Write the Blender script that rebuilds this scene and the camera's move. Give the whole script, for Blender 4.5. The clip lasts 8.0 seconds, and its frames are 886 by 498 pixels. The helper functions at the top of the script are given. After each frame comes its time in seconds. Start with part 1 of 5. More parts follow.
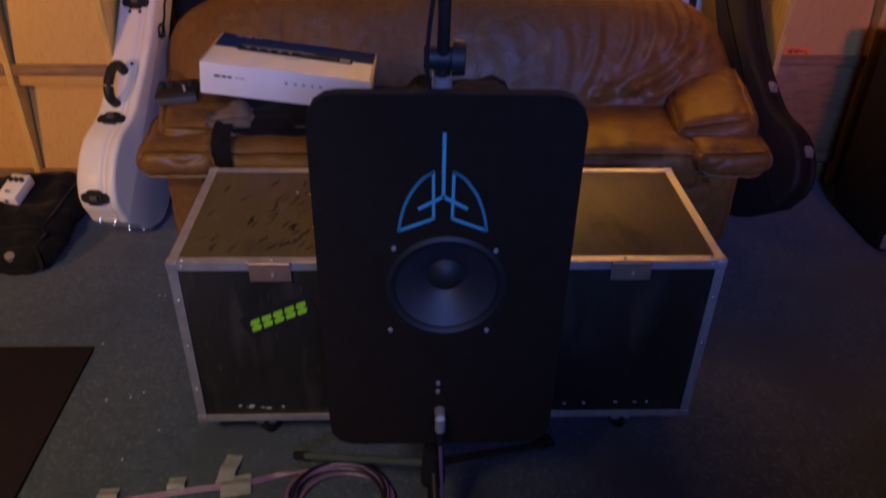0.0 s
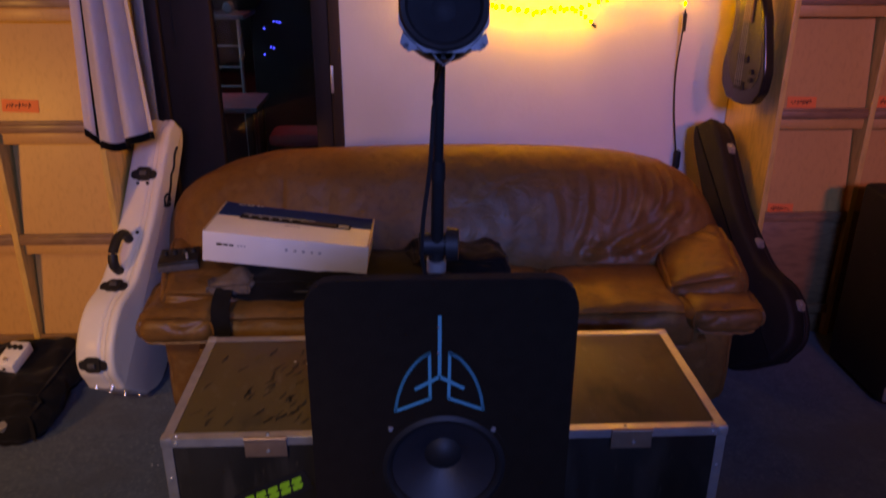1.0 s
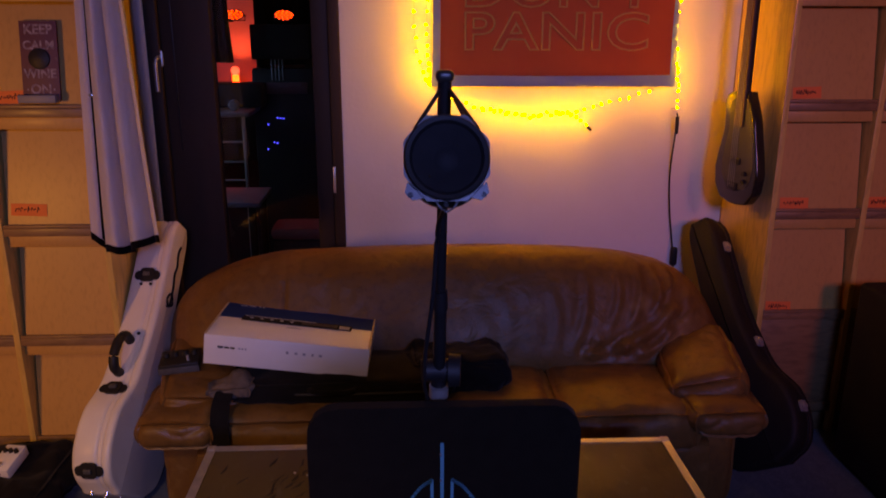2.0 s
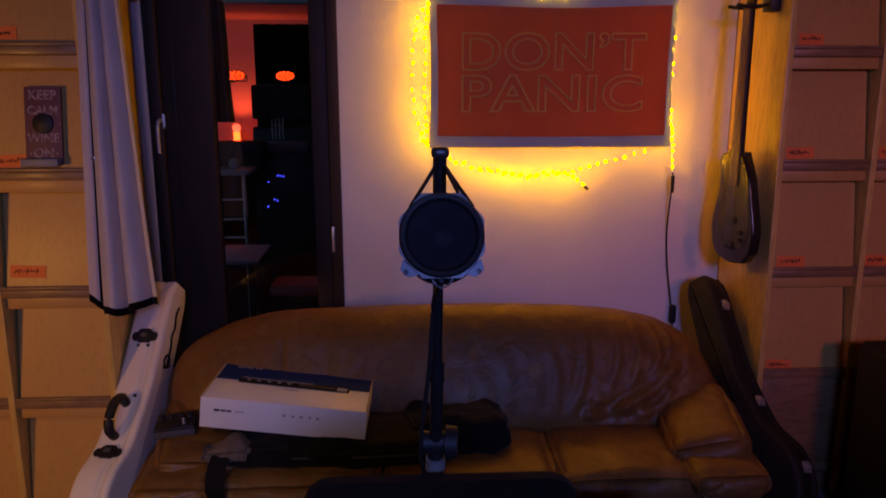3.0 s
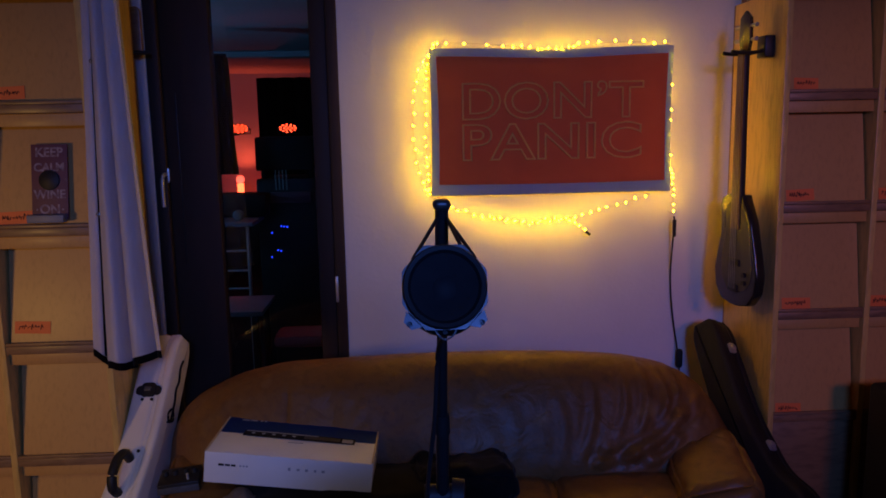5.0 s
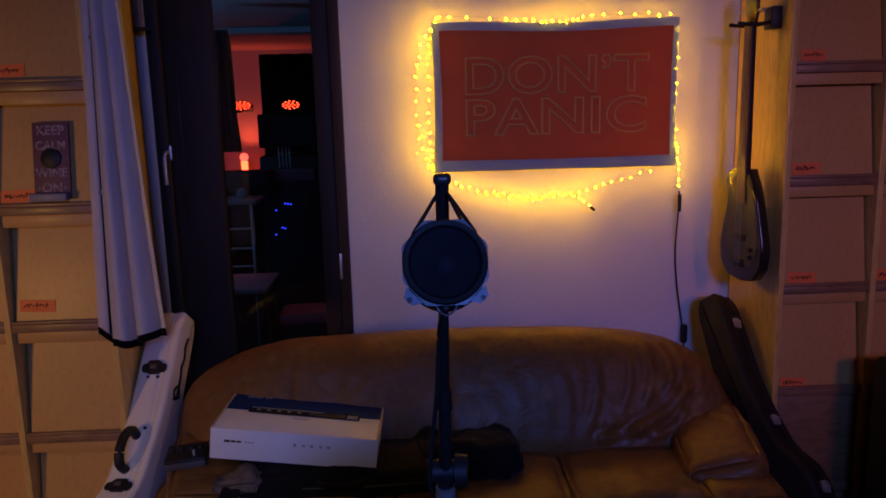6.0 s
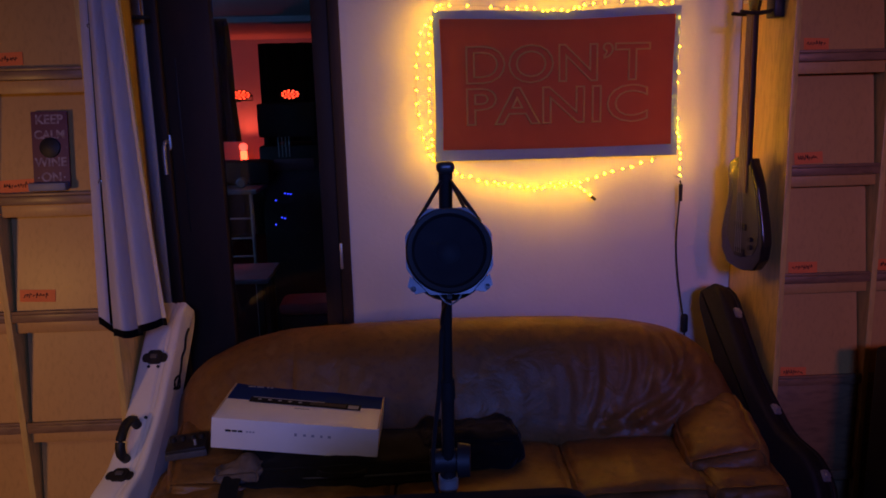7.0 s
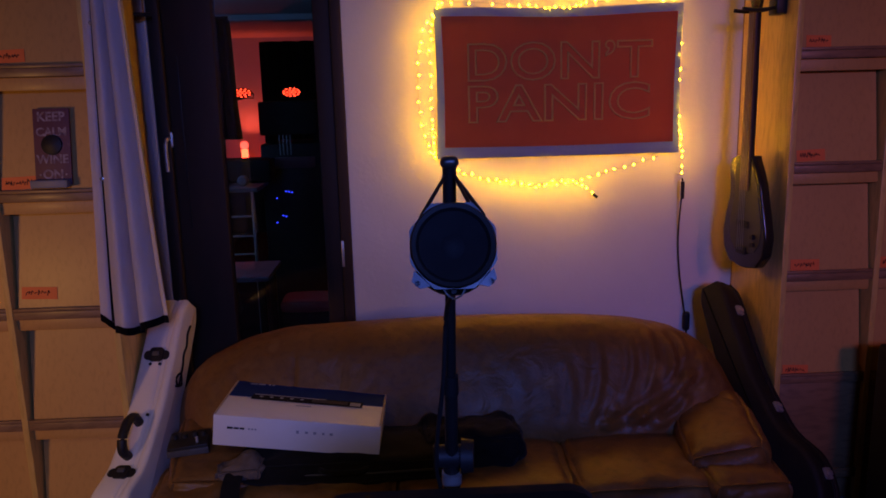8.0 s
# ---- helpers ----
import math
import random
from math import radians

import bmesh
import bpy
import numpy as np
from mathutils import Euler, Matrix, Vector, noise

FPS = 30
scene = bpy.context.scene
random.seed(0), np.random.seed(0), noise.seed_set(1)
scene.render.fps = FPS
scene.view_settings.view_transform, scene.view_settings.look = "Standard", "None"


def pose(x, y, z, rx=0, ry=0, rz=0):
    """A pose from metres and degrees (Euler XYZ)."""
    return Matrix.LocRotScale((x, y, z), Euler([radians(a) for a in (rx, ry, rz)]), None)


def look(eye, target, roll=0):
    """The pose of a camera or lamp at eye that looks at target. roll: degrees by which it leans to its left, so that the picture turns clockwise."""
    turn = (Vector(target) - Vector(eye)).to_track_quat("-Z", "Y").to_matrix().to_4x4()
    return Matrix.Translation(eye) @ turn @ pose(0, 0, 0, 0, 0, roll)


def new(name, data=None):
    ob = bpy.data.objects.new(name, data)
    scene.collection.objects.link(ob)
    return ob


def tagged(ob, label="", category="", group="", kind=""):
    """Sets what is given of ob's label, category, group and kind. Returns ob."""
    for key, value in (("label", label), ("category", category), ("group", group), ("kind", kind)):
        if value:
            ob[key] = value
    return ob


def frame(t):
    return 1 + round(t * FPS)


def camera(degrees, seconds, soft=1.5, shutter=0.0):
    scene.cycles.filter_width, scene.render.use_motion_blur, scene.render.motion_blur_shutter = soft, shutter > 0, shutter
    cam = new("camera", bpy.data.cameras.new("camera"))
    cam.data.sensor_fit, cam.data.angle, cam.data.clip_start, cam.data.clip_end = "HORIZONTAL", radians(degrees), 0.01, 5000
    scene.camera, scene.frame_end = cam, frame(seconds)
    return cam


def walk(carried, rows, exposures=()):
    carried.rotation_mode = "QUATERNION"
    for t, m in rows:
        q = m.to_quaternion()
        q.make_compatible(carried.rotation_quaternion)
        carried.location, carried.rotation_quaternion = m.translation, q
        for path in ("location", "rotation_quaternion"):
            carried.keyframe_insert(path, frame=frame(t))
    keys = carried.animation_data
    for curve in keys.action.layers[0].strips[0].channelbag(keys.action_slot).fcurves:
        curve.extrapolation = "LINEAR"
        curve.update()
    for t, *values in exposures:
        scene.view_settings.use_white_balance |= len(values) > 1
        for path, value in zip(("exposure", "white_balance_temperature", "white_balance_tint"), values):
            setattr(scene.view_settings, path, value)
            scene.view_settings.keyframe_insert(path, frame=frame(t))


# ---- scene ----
cam = camera(59.6, 8.0, soft=1.7, shutter=0.5)
PATH = [
    (0, (-0.082, -0.306, 1.481), (-0.002, 1.37, 0.393), 1.3),
    (0.5, (-0.079, -0.306, 1.51), (0.002, 1.464, 0.582), 0.7),
    (1, (-0.078, -0.3, 1.541), (0.009, 1.548, 0.781), 0.3),
    (1.5, (-0.08, -0.299, 1.584), (0.008, 1.591, 0.935), 0.1),
    (2, (-0.083, -0.299, 1.615), (0.009, 1.618, 1.051), 0.2),
    (2.2, (-0.081, -0.297, 1.627), (0.009, 1.627, 1.09), 0.0),
    (3.3, (-0.077, -0.298, 1.645), (0.023, 1.664, 1.268), 0.1),
    (3.5, (-0.076, -0.298, 1.646), (0.027, 1.671, 1.314), 0.2),
    (4, (-0.079, -0.298, 1.649), (0.03, 1.68, 1.369), 0.0),
    (4.5, (-0.079, -0.304, 1.651), (0.024, 1.673, 1.361), -0.6),
    (6, (-0.071, -0.293, 1.647), (0.001, 1.67, 1.273), -1.5),
    (6.5, (-0.075, -0.29, 1.644), (-0.003, 1.67, 1.255), -1.5),
    (7, (-0.076, -0.287, 1.644), (-0.003, 1.672, 1.245), -1.5),
    (7.5, (-0.074, -0.288, 1.643), (-0.002, 1.67, 1.241), -1.5),
    (8, (-0.08, -0.286, 1.639), (-0.009, 1.672, 1.237), -1.5),
]
EXPOSURES = [(0, 1.46, 8600, 10), (0.5, 1.42, 9200, 12), (1, 1.2, 10000, 20), (1.5, 0.76, 10900, 30), (2.2, 0.55, 11200, 38), (3.3, 0.22, 8600, 24), (3.6, 0.16, 7700, 16), (4, 0.1, 6300, 4), (4.7, 0.08, 6200, 4),
             (6, 0.06, 6700, 18), (8, 0.06, 6800, 30)]
walk(cam, [(t, look(eye, target, roll)) for t, eye, target, roll in PATH], EXPOSURES)

# ---- light: a night interior with a warm room lamp, a violet stage light and string lights ----
world = bpy.data.worlds.new("night")
world.use_nodes = True
world.node_tree.nodes["Background"].inputs[0].default_value = (0.42, 0.3, 0.3, 1)
world.node_tree.nodes["Background"].inputs[1].default_value = 0.032
scene.world = world


def lamp(name, kind, m, power, colour, **kw):
    data = bpy.data.lights.new(name, kind)
    data.energy, data.color = power, colour
    for key, value in kw.items():
        if key == "size":
            data.size = value
        elif key == "spot":
            data.spot_size, data.spot_blend = radians(value), 1.0
        elif key == "radius":
            data.shadow_soft_size = value
    ob = new(name, data)
    ob.matrix_world = m
    return ob


lamp("warm_room_lamp", "SPOT", look((-2.35, 0.1, 1.2), (-1.85, 2.3, 0.95)), 46, (1.0, 0.52, 0.13), spot=80, radius=0.15)
lamp("violet_stage_light", "SPOT", look((0.4, -2.9, 2.5), (0.1, 2.9, 0.98)) @ Matrix.Diagonal((1.6, 1, 1, 1)), 300, (0.1, 0.225, 1.0), spot=42, radius=0.35)
lamp("red_stage_light", "SPOT", look((1.7, -1.6, 2.2), (1.6, 2.4, 1.15)), 64, (1.0, 0.25, 0.16), spot=40, radius=0.2)
# unseen fill spot added to brighten the left floor and the flight case
lamp("ceiling_fill", "SPOT", look((-1.1, -0.9, 2.6), (-0.98, 1.2, 0.0)), 68, (1.0, 0.86, 0.72), spot=50, radius=0.3)

# ---- helpers of this scene ----
WORLD = {}
IDENT = Matrix.Identity(4)


def thing(name, label, category, m=IDENT, group="", kind=""):
    ob = new(name)
    ob.empty_display_size = 0.05
    ob.matrix_basis = m
    WORLD[ob] = m.copy()
    return tagged(ob, label, category, group, kind)


def mesh_of(name, bm, material, smooth=True):
    bmesh.ops.recalc_face_normals(bm, faces=bm.faces)
    me = bpy.data.meshes.new(name)
    bm.to_mesh(me)
    bm.free()
    me.materials.append(material)
    if smooth:
        me.polygons.foreach_set("use_smooth", [True] * len(me.polygons))
        me.set_sharp_from_angle(angle=radians(40))
    return me


def link(name, me, parent, m=IDENT, label=""):
    """Links a mesh under parent, its own frame at the world pose m."""
    ob = new(name, me)
    if parent is not None:
        ob.parent = parent
        ob.matrix_parent_inverse = WORLD[parent].inverted()
    ob.matrix_basis = m
    WORLD[ob] = m.copy()
    if label:
        ob["label"] = label
    return ob


def part(name, bm, material, parent, label="", m=None, smooth=True):
    return link(name, mesh_of(name, bm, material, smooth), parent, m if m is not None else IDENT, label)


def solo(name, bm, material, label, category, m=IDENT, group="", kind=""):
    ob = link(name, mesh_of(name, bm, material), None, m)
    return tagged(ob, label, category, group, kind)


def box(c, s, bev=0.003, seg=2, m=None, bm=None):
    out = bm if bm is not None else bmesh.new()
    b = bmesh.new()
    bmesh.ops.create_cube(b, size=1)
    bmesh.ops.scale(b, vec=s, verts=b.verts)
    if bev:
        bmesh.ops.bevel(b, geom=list(b.edges), offset=min(bev, min(s) * 0.45), segments=seg, affect="EDGES", profile=0.5)
    bmesh.ops.translate(b, vec=c, verts=b.verts)
    if m is not None:
        bmesh.ops.transform(b, matrix=m, verts=b.verts)
    return merge(out, b)


def merge(out, b):
    me = bpy.data.meshes.new("tmp")
    b.to_mesh(me)
    b.free()
    out.from_mesh(me)
    bpy.data.meshes.remove(me)
    return out


def rod(p0, p1, r0, r1=None, n=16, bm=None, cap=True):
    out = bm if bm is not None else bmesh.new()
    r1 = r0 if r1 is None else r1
    p0, p1 = Vector(p0), Vector(p1)
    q = (p1 - p0).to_track_quat("Z", "Y").to_matrix()
    rings = []
    for p, r in ((p0, r0), (p1, r1)):
        rings.append([out.verts.new(p + q @ Vector((r * math.cos(2 * math.pi * i / n), r * math.sin(2 * math.pi * i / n), 0))) for i in range(n)])
    for i in range(n):
        out.faces.new((rings[0][i], rings[0][(i + 1) % n], rings[1][(i + 1) % n], rings[1][i]))
    if cap:
        out.faces.new(rings[0][::-1])
        out.faces.new(rings[1])
    return out


def tube(points, r, n=8, closed=False, bm=None):
    out = bm if bm is not None else bmesh.new()
    pts = [Vector(p) for p in points]
    rings, k = [], len(pts)
    for i, p in enumerate(pts):
        a = pts[(i - 1) % k] if closed or i else pts[0]
        b = pts[(i + 1) % k] if closed or i < k - 1 else pts[-1]
        d = (b - a).normalized()
        side = d.cross(Vector((0, 0, 1)) if abs(d.z) < 0.95 else Vector((1, 0, 0))).normalized()
        up = side.cross(d)
        rings.append([out.verts.new(p + r * (math.cos(2 * math.pi * j / n) * side + math.sin(2 * math.pi * j / n) * up)) for j in range(n)])
    for i in range(k if closed else k - 1):
        a, b = rings[i], rings[(i + 1) % k]
        for j in range(n):
            out.faces.new((a[j], a[(j + 1) % n], b[(j + 1) % n], b[j]))
    if not closed:
        out.faces.new(rings[0][::-1])
        out.faces.new(rings[-1])
    return out


def curve(points, steps=8):
    """A smooth line through the points (Catmull-Rom)."""
    p = [Vector(q) for q in points]
    p = [2 * p[0] - p[1], *p, 2 * p[-1] - p[-2]]
    out = []
    for i in range(1, len(p) - 2):
        for k in range(steps):
            t = k / steps
            out.append(0.5 * (2 * p[i] + (p[i + 1] - p[i - 1]) * t + (2 * p[i - 1] - 5 * p[i] + 4 * p[i + 1] - p[i + 2]) * t * t
                              + (3 * p[i] - p[i - 1] - 3 * p[i + 1] + p[i + 2]) * t ** 3))
    return [*out, p[-2]]


def slab(outline, depth, bev=0.0, seg=2, m=None):
    """A plate in the x-z plane, its front at y = 0, going back to y = depth."""
    b = bmesh.new()
    face = b.faces.new([b.verts.new((x, 0, z)) for x, z in outline])
    got = bmesh.ops.extrude_face_region(b, geom=[face])
    bmesh.ops.translate(b, vec=(0, depth, 0), verts=[v for v in got["geom"] if isinstance(v, bmesh.types.BMVert)])
    bmesh.ops.recalc_face_normals(b, faces=b.faces)
    if bev:
        rim = [e for e in b.edges if len(e.link_faces) == 2 and abs(e.verts[0].co.y - e.verts[1].co.y) < 1e-6]
        bmesh.ops.bevel(b, geom=rim, offset=bev, segments=seg, affect="EDGES", profile=0.5)
    if m is not None:
        bmesh.ops.transform(b, matrix=m, verts=b.verts)
    return b


def rounded(w, h, r, n=6, cx=0.0, cz=0.0):
    out = []
    for sx, sz, a0 in ((1, 1, 0), (-1, 1, 90), (-1, -1, 180), (1, -1, 270)):
        for i in range(n + 1):
            a = radians(a0 + 90 * i / n)
            out.append((cx + sx * (w / 2 - r) + r * math.cos(a), cz + sz * (h / 2 - r) + r * math.sin(a)))
    return out


def lathe(profile, n=48, m=None):
    """Turns (radius, height along -y) round the y axis."""
    b = bmesh.new()
    rings = []
    for r, h in profile:
        if r < 1e-5:
            rings.append([b.verts.new((0, -h, 0))])
        else:
            rings.append([b.verts.new((r * math.cos(2 * math.pi * i / n), -h, r * math.sin(2 * math.pi * i / n))) for i in range(n)])
    for a, c in zip(rings, rings[1:]):
        for i in range(n):
            j = (i + 1) % n
            if len(a) == 1:
                b.faces.new((a[0], c[j], c[i]))
            elif len(c) == 1:
                b.faces.new((a[i], a[j], c[0]))
            else:
                b.faces.new((a[i], a[j], c[j], c[i]))
    if m is not None:
        bmesh.ops.transform(b, matrix=m, verts=b.verts)
    return b


def puff(c, s, r, bulge=0.0, cuts=20, wrinkle=None, m=None):
    """A padded block: a rounded box with bulging faces; wrinkle(p) gives metres along the normal."""
    b = bmesh.new()
    bmesh.ops.create_cube(b, size=2)
    bmesh.ops.subdivide_edges(b, edges=list(b.edges), cuts=cuts, use_grid_fill=True)
    half = Vector(s) / 2
    for v in b.verts:
        p = v.co.copy()
        g = [math.sin(p[i] * math.pi / 2) * 0.35 + p[i] * 0.65 for i in range(3)]
        q = Vector([g[i] * half[i] for i in range(3)])
        core = Vector([max(-half[i] + r, min(half[i] - r, q[i])) for i in range(3)])
        d = q - core
        if d.length > 1e-6:
            d.normalize()
            q = core + d * r
        n = d if d.length > 1e-6 else Vector((0, 0, 1))
        w = 1.0
        for i in range(3):
            if abs(abs(p[i]) - 1) > 1e-4:
                w *= 1 - p[i] ** 2
        q += n * bulge * w
        if wrinkle:
            q += n * wrinkle(q + Vector(c))
        v.co = q + Vector(c)
    if m is not None:
        bmesh.ops.transform(b, matrix=m, verts=b.verts)
    return b


def strip(points, w, y, thick, bm=None):
    """A flat ribbon in the x-z plane along the points."""
    out = bm if bm is not None else bmesh.new()
    for (x0, z0), (x1, z1) in zip(points, points[1:]):
        d = math.hypot(x1 - x0, z1 - z0)
        turn = Matrix.Translation(((x0 + x1) / 2, y, (z0 + z1) / 2)) @ Matrix.Rotation(-math.atan2(z1 - z0, x1 - x0), 4, "Y")
        box((0, 0, 0), (d + w * 0.55, thick, w), 0, m=turn, bm=out)
    return out


def words(name, text, size, material, parent, m, outline=0.0, depth=0.001, label="", weight=0.0):
    """Lettering in the built-in font, turned into a mesh, in the x-y plane of m."""
    cu = bpy.data.curves.new(name, "FONT")
    cu.body, cu.size, cu.extrude, cu.offset = text, size, depth, weight
    cu.align_x, cu.align_y = "CENTER", "CENTER"
    ob = bpy.data.objects.new(name, cu)
    scene.collection.objects.link(ob)
    me = bpy.data.meshes.new_from_object(ob.evaluated_get(bpy.context.evaluated_depsgraph_get()))
    bpy.data.objects.remove(ob)
    me.materials.clear()
    me.materials.append(material)
    me.name = name
    return link(name, me, parent, m, label)


# ---- materials ----
def material(name, base, rough=0.6, metal=0.0, second=None, scale=20.0, amount=0.5, bump=0.0, bump_scale=200.0, stretch=(1, 1, 1),
             coat=0.0, sheen=0.0, stain=None, stain_scale=3.0, stain_low=0.55, rough_var=0.1, spec=0.5, fine=None, crumple=0.0, crumple_scale=14.0):
    mat = bpy.data.materials.new(name)
    mat.use_nodes = True
    nt = mat.node_tree
    bsdf = nt.nodes["Principled BSDF"]
    co = nt.nodes.new("ShaderNodeTexCoord")
    mp = nt.nodes.new("ShaderNodeMapping")
    mp.inputs["Scale"].default_value = stretch
    nt.links.new(co.outputs["Object"], mp.inputs[0])

    def noise_of(sc, detail=6.0):
        n = nt.nodes.new("ShaderNodeTexNoise")
        n.inputs["Scale"].default_value, n.inputs["Detail"].default_value = sc, detail
        nt.links.new(mp.outputs[0], n.inputs["Vector"])
        return n

    def mix(fac, a, b):
        x = nt.nodes.new("ShaderNodeMix")
        x.data_type = "RGBA"
        nt.links.new(fac, x.inputs[0])
        for sock, v in ((x.inputs[6], a), (x.inputs[7], b)):
            if isinstance(v, tuple):
                sock.default_value = (*v, 1)
            else:
                nt.links.new(v, sock)
        return x.outputs[2]

    def ramp(fac, lo, hi):
        r = nt.nodes.new("ShaderNodeMapRange")
        r.inputs["From Min"].default_value, r.inputs["From Max"].default_value = lo, hi
        nt.links.new(fac, r.inputs[0])
        return r.outputs[0]

    grain = noise_of(scale)
    second = second or tuple(c * 0.75 for c in base)
    colour = mix(ramp(grain.outputs[0], 0.5 - amount / 2, 0.5 + amount / 2), base, second)
    if fine:
        f = noise_of(fine[0], 2.0)
        colour = mix(ramp(f.outputs[0], fine[1], fine[2]), colour, fine[3])
    if stain:
        st = noise_of(stain_scale, 8.0)
        colour = mix(ramp(st.outputs[0], stain_low, stain_low + 0.12), colour, stain)
    nt.links.new(colour, bsdf.inputs["Base Color"])
    rr = nt.nodes.new("ShaderNodeMapRange")
    rr.inputs["To Min"].default_value, rr.inputs["To Max"].default_value = max(0.02, rough - rough_var), min(1, rough + rough_var)
    nt.links.new(noise_of(scale * 0.37 + 1.0).outputs[0], rr.inputs[0])
    nt.links.new(rr.outputs[0], bsdf.inputs["Roughness"])
    bsdf.inputs["Metallic"].default_value = metal
    bsdf.inputs["Specular IOR Level"].default_value = spec
    if coat:
        bsdf.inputs["Coat Weight"].default_value, bsdf.inputs["Coat Roughness"].default_value = coat, 0.25
    if sheen:
        bsdf.inputs["Sheen Weight"].default_value = sheen
    if bump:
        bp = nt.nodes.new("ShaderNodeBump")
        bp.inputs["Strength"].default_value, bp.inputs["Distance"].default_value = bump, 0.002
        nt.links.new(noise_of(bump_scale, 3.0).outputs[0], bp.inputs["Height"])
        last = bp
        if crumple:
            cb = nt.nodes.new("ShaderNodeBump")
            cb.inputs["Strength"].default_value, cb.inputs["Distance"].default_value = crumple, 0.02
            warp = noise_of(crumple_scale, 8.0)
            warp.inputs["Distortion"].default_value = 1.2
            nt.links.new(warp.outputs[0], cb.inputs["Height"])
            nt.links.new(bp.outputs[0], cb.inputs["Normal"])
            last = cb
        nt.links.new(last.outputs[0], bsdf.inputs["Normal"])
    return mat


def glowing(name, colour, strength):
    mat = bpy.data.materials.new(name)
    mat.use_nodes = True
    bsdf = mat.node_tree.nodes["Principled BSDF"]
    bsdf.inputs["Base Color"].default_value = (*colour, 1)
    bsdf.inputs["Emission Color"].default_value = (*colour, 1)
    bsdf.inputs["Emission Strength"].default_value = strength
    return mat


def wood(name, base, second, along=(1, 1, 1), rough=0.45, scale=9.0):
    return material(name, base, rough, second=second, scale=scale, amount=0.6, stretch=along, bump=0.08, bump_scale=60,
                    fine=(70.0, 0.45, 0.75, tuple(c * 0.8 for c in second)), coat=0.15)


carpet = material("carpet", (0.062, 0.084, 0.115), 0.95, second=(0.036, 0.05, 0.07), scale=24, amount=0.5, bump=0.9, bump_scale=260, sheen=0.3,
                  fine=(75.0, 0.54, 0.7, (0.095, 0.115, 0.13)), stain=(0.045, 0.055, 0.068), stain_scale=3.2, stain_low=0.5, spec=0.1)
plaster = material("plaster", (0.74, 0.73, 0.72), 0.85, second=(0.68, 0.67, 0.66), scale=5, amount=0.6, bump=0.45, bump_scale=55, spec=0.2)
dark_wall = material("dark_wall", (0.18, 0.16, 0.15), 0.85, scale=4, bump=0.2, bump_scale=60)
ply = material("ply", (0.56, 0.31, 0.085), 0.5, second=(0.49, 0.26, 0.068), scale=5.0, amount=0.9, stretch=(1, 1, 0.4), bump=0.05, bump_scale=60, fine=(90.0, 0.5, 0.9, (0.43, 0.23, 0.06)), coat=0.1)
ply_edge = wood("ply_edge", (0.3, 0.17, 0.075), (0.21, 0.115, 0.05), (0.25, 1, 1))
# side panel wood paler and yellower than ply, string light glow in its colour
ply_side_lit = wood("ply_side_lit", (0.72, 0.47, 0.13), (0.64, 0.4, 0.1), (1, 1, 0.2))
leather = material("leather", (0.235, 0.108, 0.027), 0.46, crumple=0.32, crumple_scale=10.0, second=(0.15, 0.064, 0.018), spec=0.34, scale=6, amount=0.55, bump=0.45, bump_scale=120,
                   fine=(38.0, 0.5, 0.85, (0.13, 0.058, 0.018)), stain=(0.28, 0.15, 0.05), stain_scale=6, stain_low=0.6, rough_var=0.22)
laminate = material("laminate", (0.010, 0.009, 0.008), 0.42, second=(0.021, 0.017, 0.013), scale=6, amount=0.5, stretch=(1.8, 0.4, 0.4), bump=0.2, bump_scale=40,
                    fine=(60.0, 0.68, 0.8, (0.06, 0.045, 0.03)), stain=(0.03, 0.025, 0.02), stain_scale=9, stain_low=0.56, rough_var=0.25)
# worn lid, its brown pushed to olive to carry the string lights' sheen
lid_laminate_lit = material("lid_laminate_lit", (0.105, 0.07, 0.022), 0.5, second=(0.06, 0.04, 0.015), scale=10, amount=0.8, stretch=(1.0, 0.45, 1), bump=0.15, bump_scale=50,
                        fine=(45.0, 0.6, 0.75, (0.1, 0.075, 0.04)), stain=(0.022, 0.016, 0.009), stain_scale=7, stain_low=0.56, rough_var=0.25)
# hinge steel tinted coppery to hold the warm lamplight
hinge_steel_lit = material("hinge_steel_lit", (0.36, 0.23, 0.15), 0.4, metal=0.5, second=(0.28, 0.17, 0.11), scale=40)
alu = material("aluminium", (0.62, 0.58, 0.55), 0.42, metal=0.75, second=(0.46, 0.43, 0.41), scale=30, bump=0.1, bump_scale=150, rough_var=0.15)
steel = material("steel", (0.55, 0.53, 0.5), 0.35, metal=0.6, second=(0.4, 0.38, 0.36), scale=40)
chrome = material("chrome", (0.75, 0.75, 0.76), 0.2, metal=0.7, scale=30)
felt = material("felt", (0.014, 0.0085, 0.0055), 0.95, second=(0.018, 0.0115, 0.0075), scale=40, bump=0.5, bump_scale=400, sheen=0.03, spec=0.08)
rubber = material("rubber", (0.013, 0.012, 0.012), 0.55, second=(0.015, 0.014, 0.015), scale=25, spec=0.35)
black_paint = material("black_paint", (0.013, 0.012, 0.012), 0.42, second=(0.019, 0.017, 0.017), scale=20, bump=0.05, spec=0.3)
cone_paper = material("cone_paper", (0.022, 0.02, 0.024), 0.5, second=(0.017, 0.016, 0.019), scale=30, bump=0.25, bump_scale=300)
small_cone = material("small_cone", (0.02, 0.02, 0.022), 0.75, second=(0.014, 0.014, 0.016), scale=40, bump=0.2, bump_scale=300, spec=0.2)
blue_vinyl = material("blue_vinyl", (0.01, 0.27, 0.34), 0.5, second=(0.015, 0.32, 0.4), scale=12)
green_print = material("green_print", (0.25, 0.62, 0.03), 0.5, second=(0.2, 0.5, 0.02), scale=60)
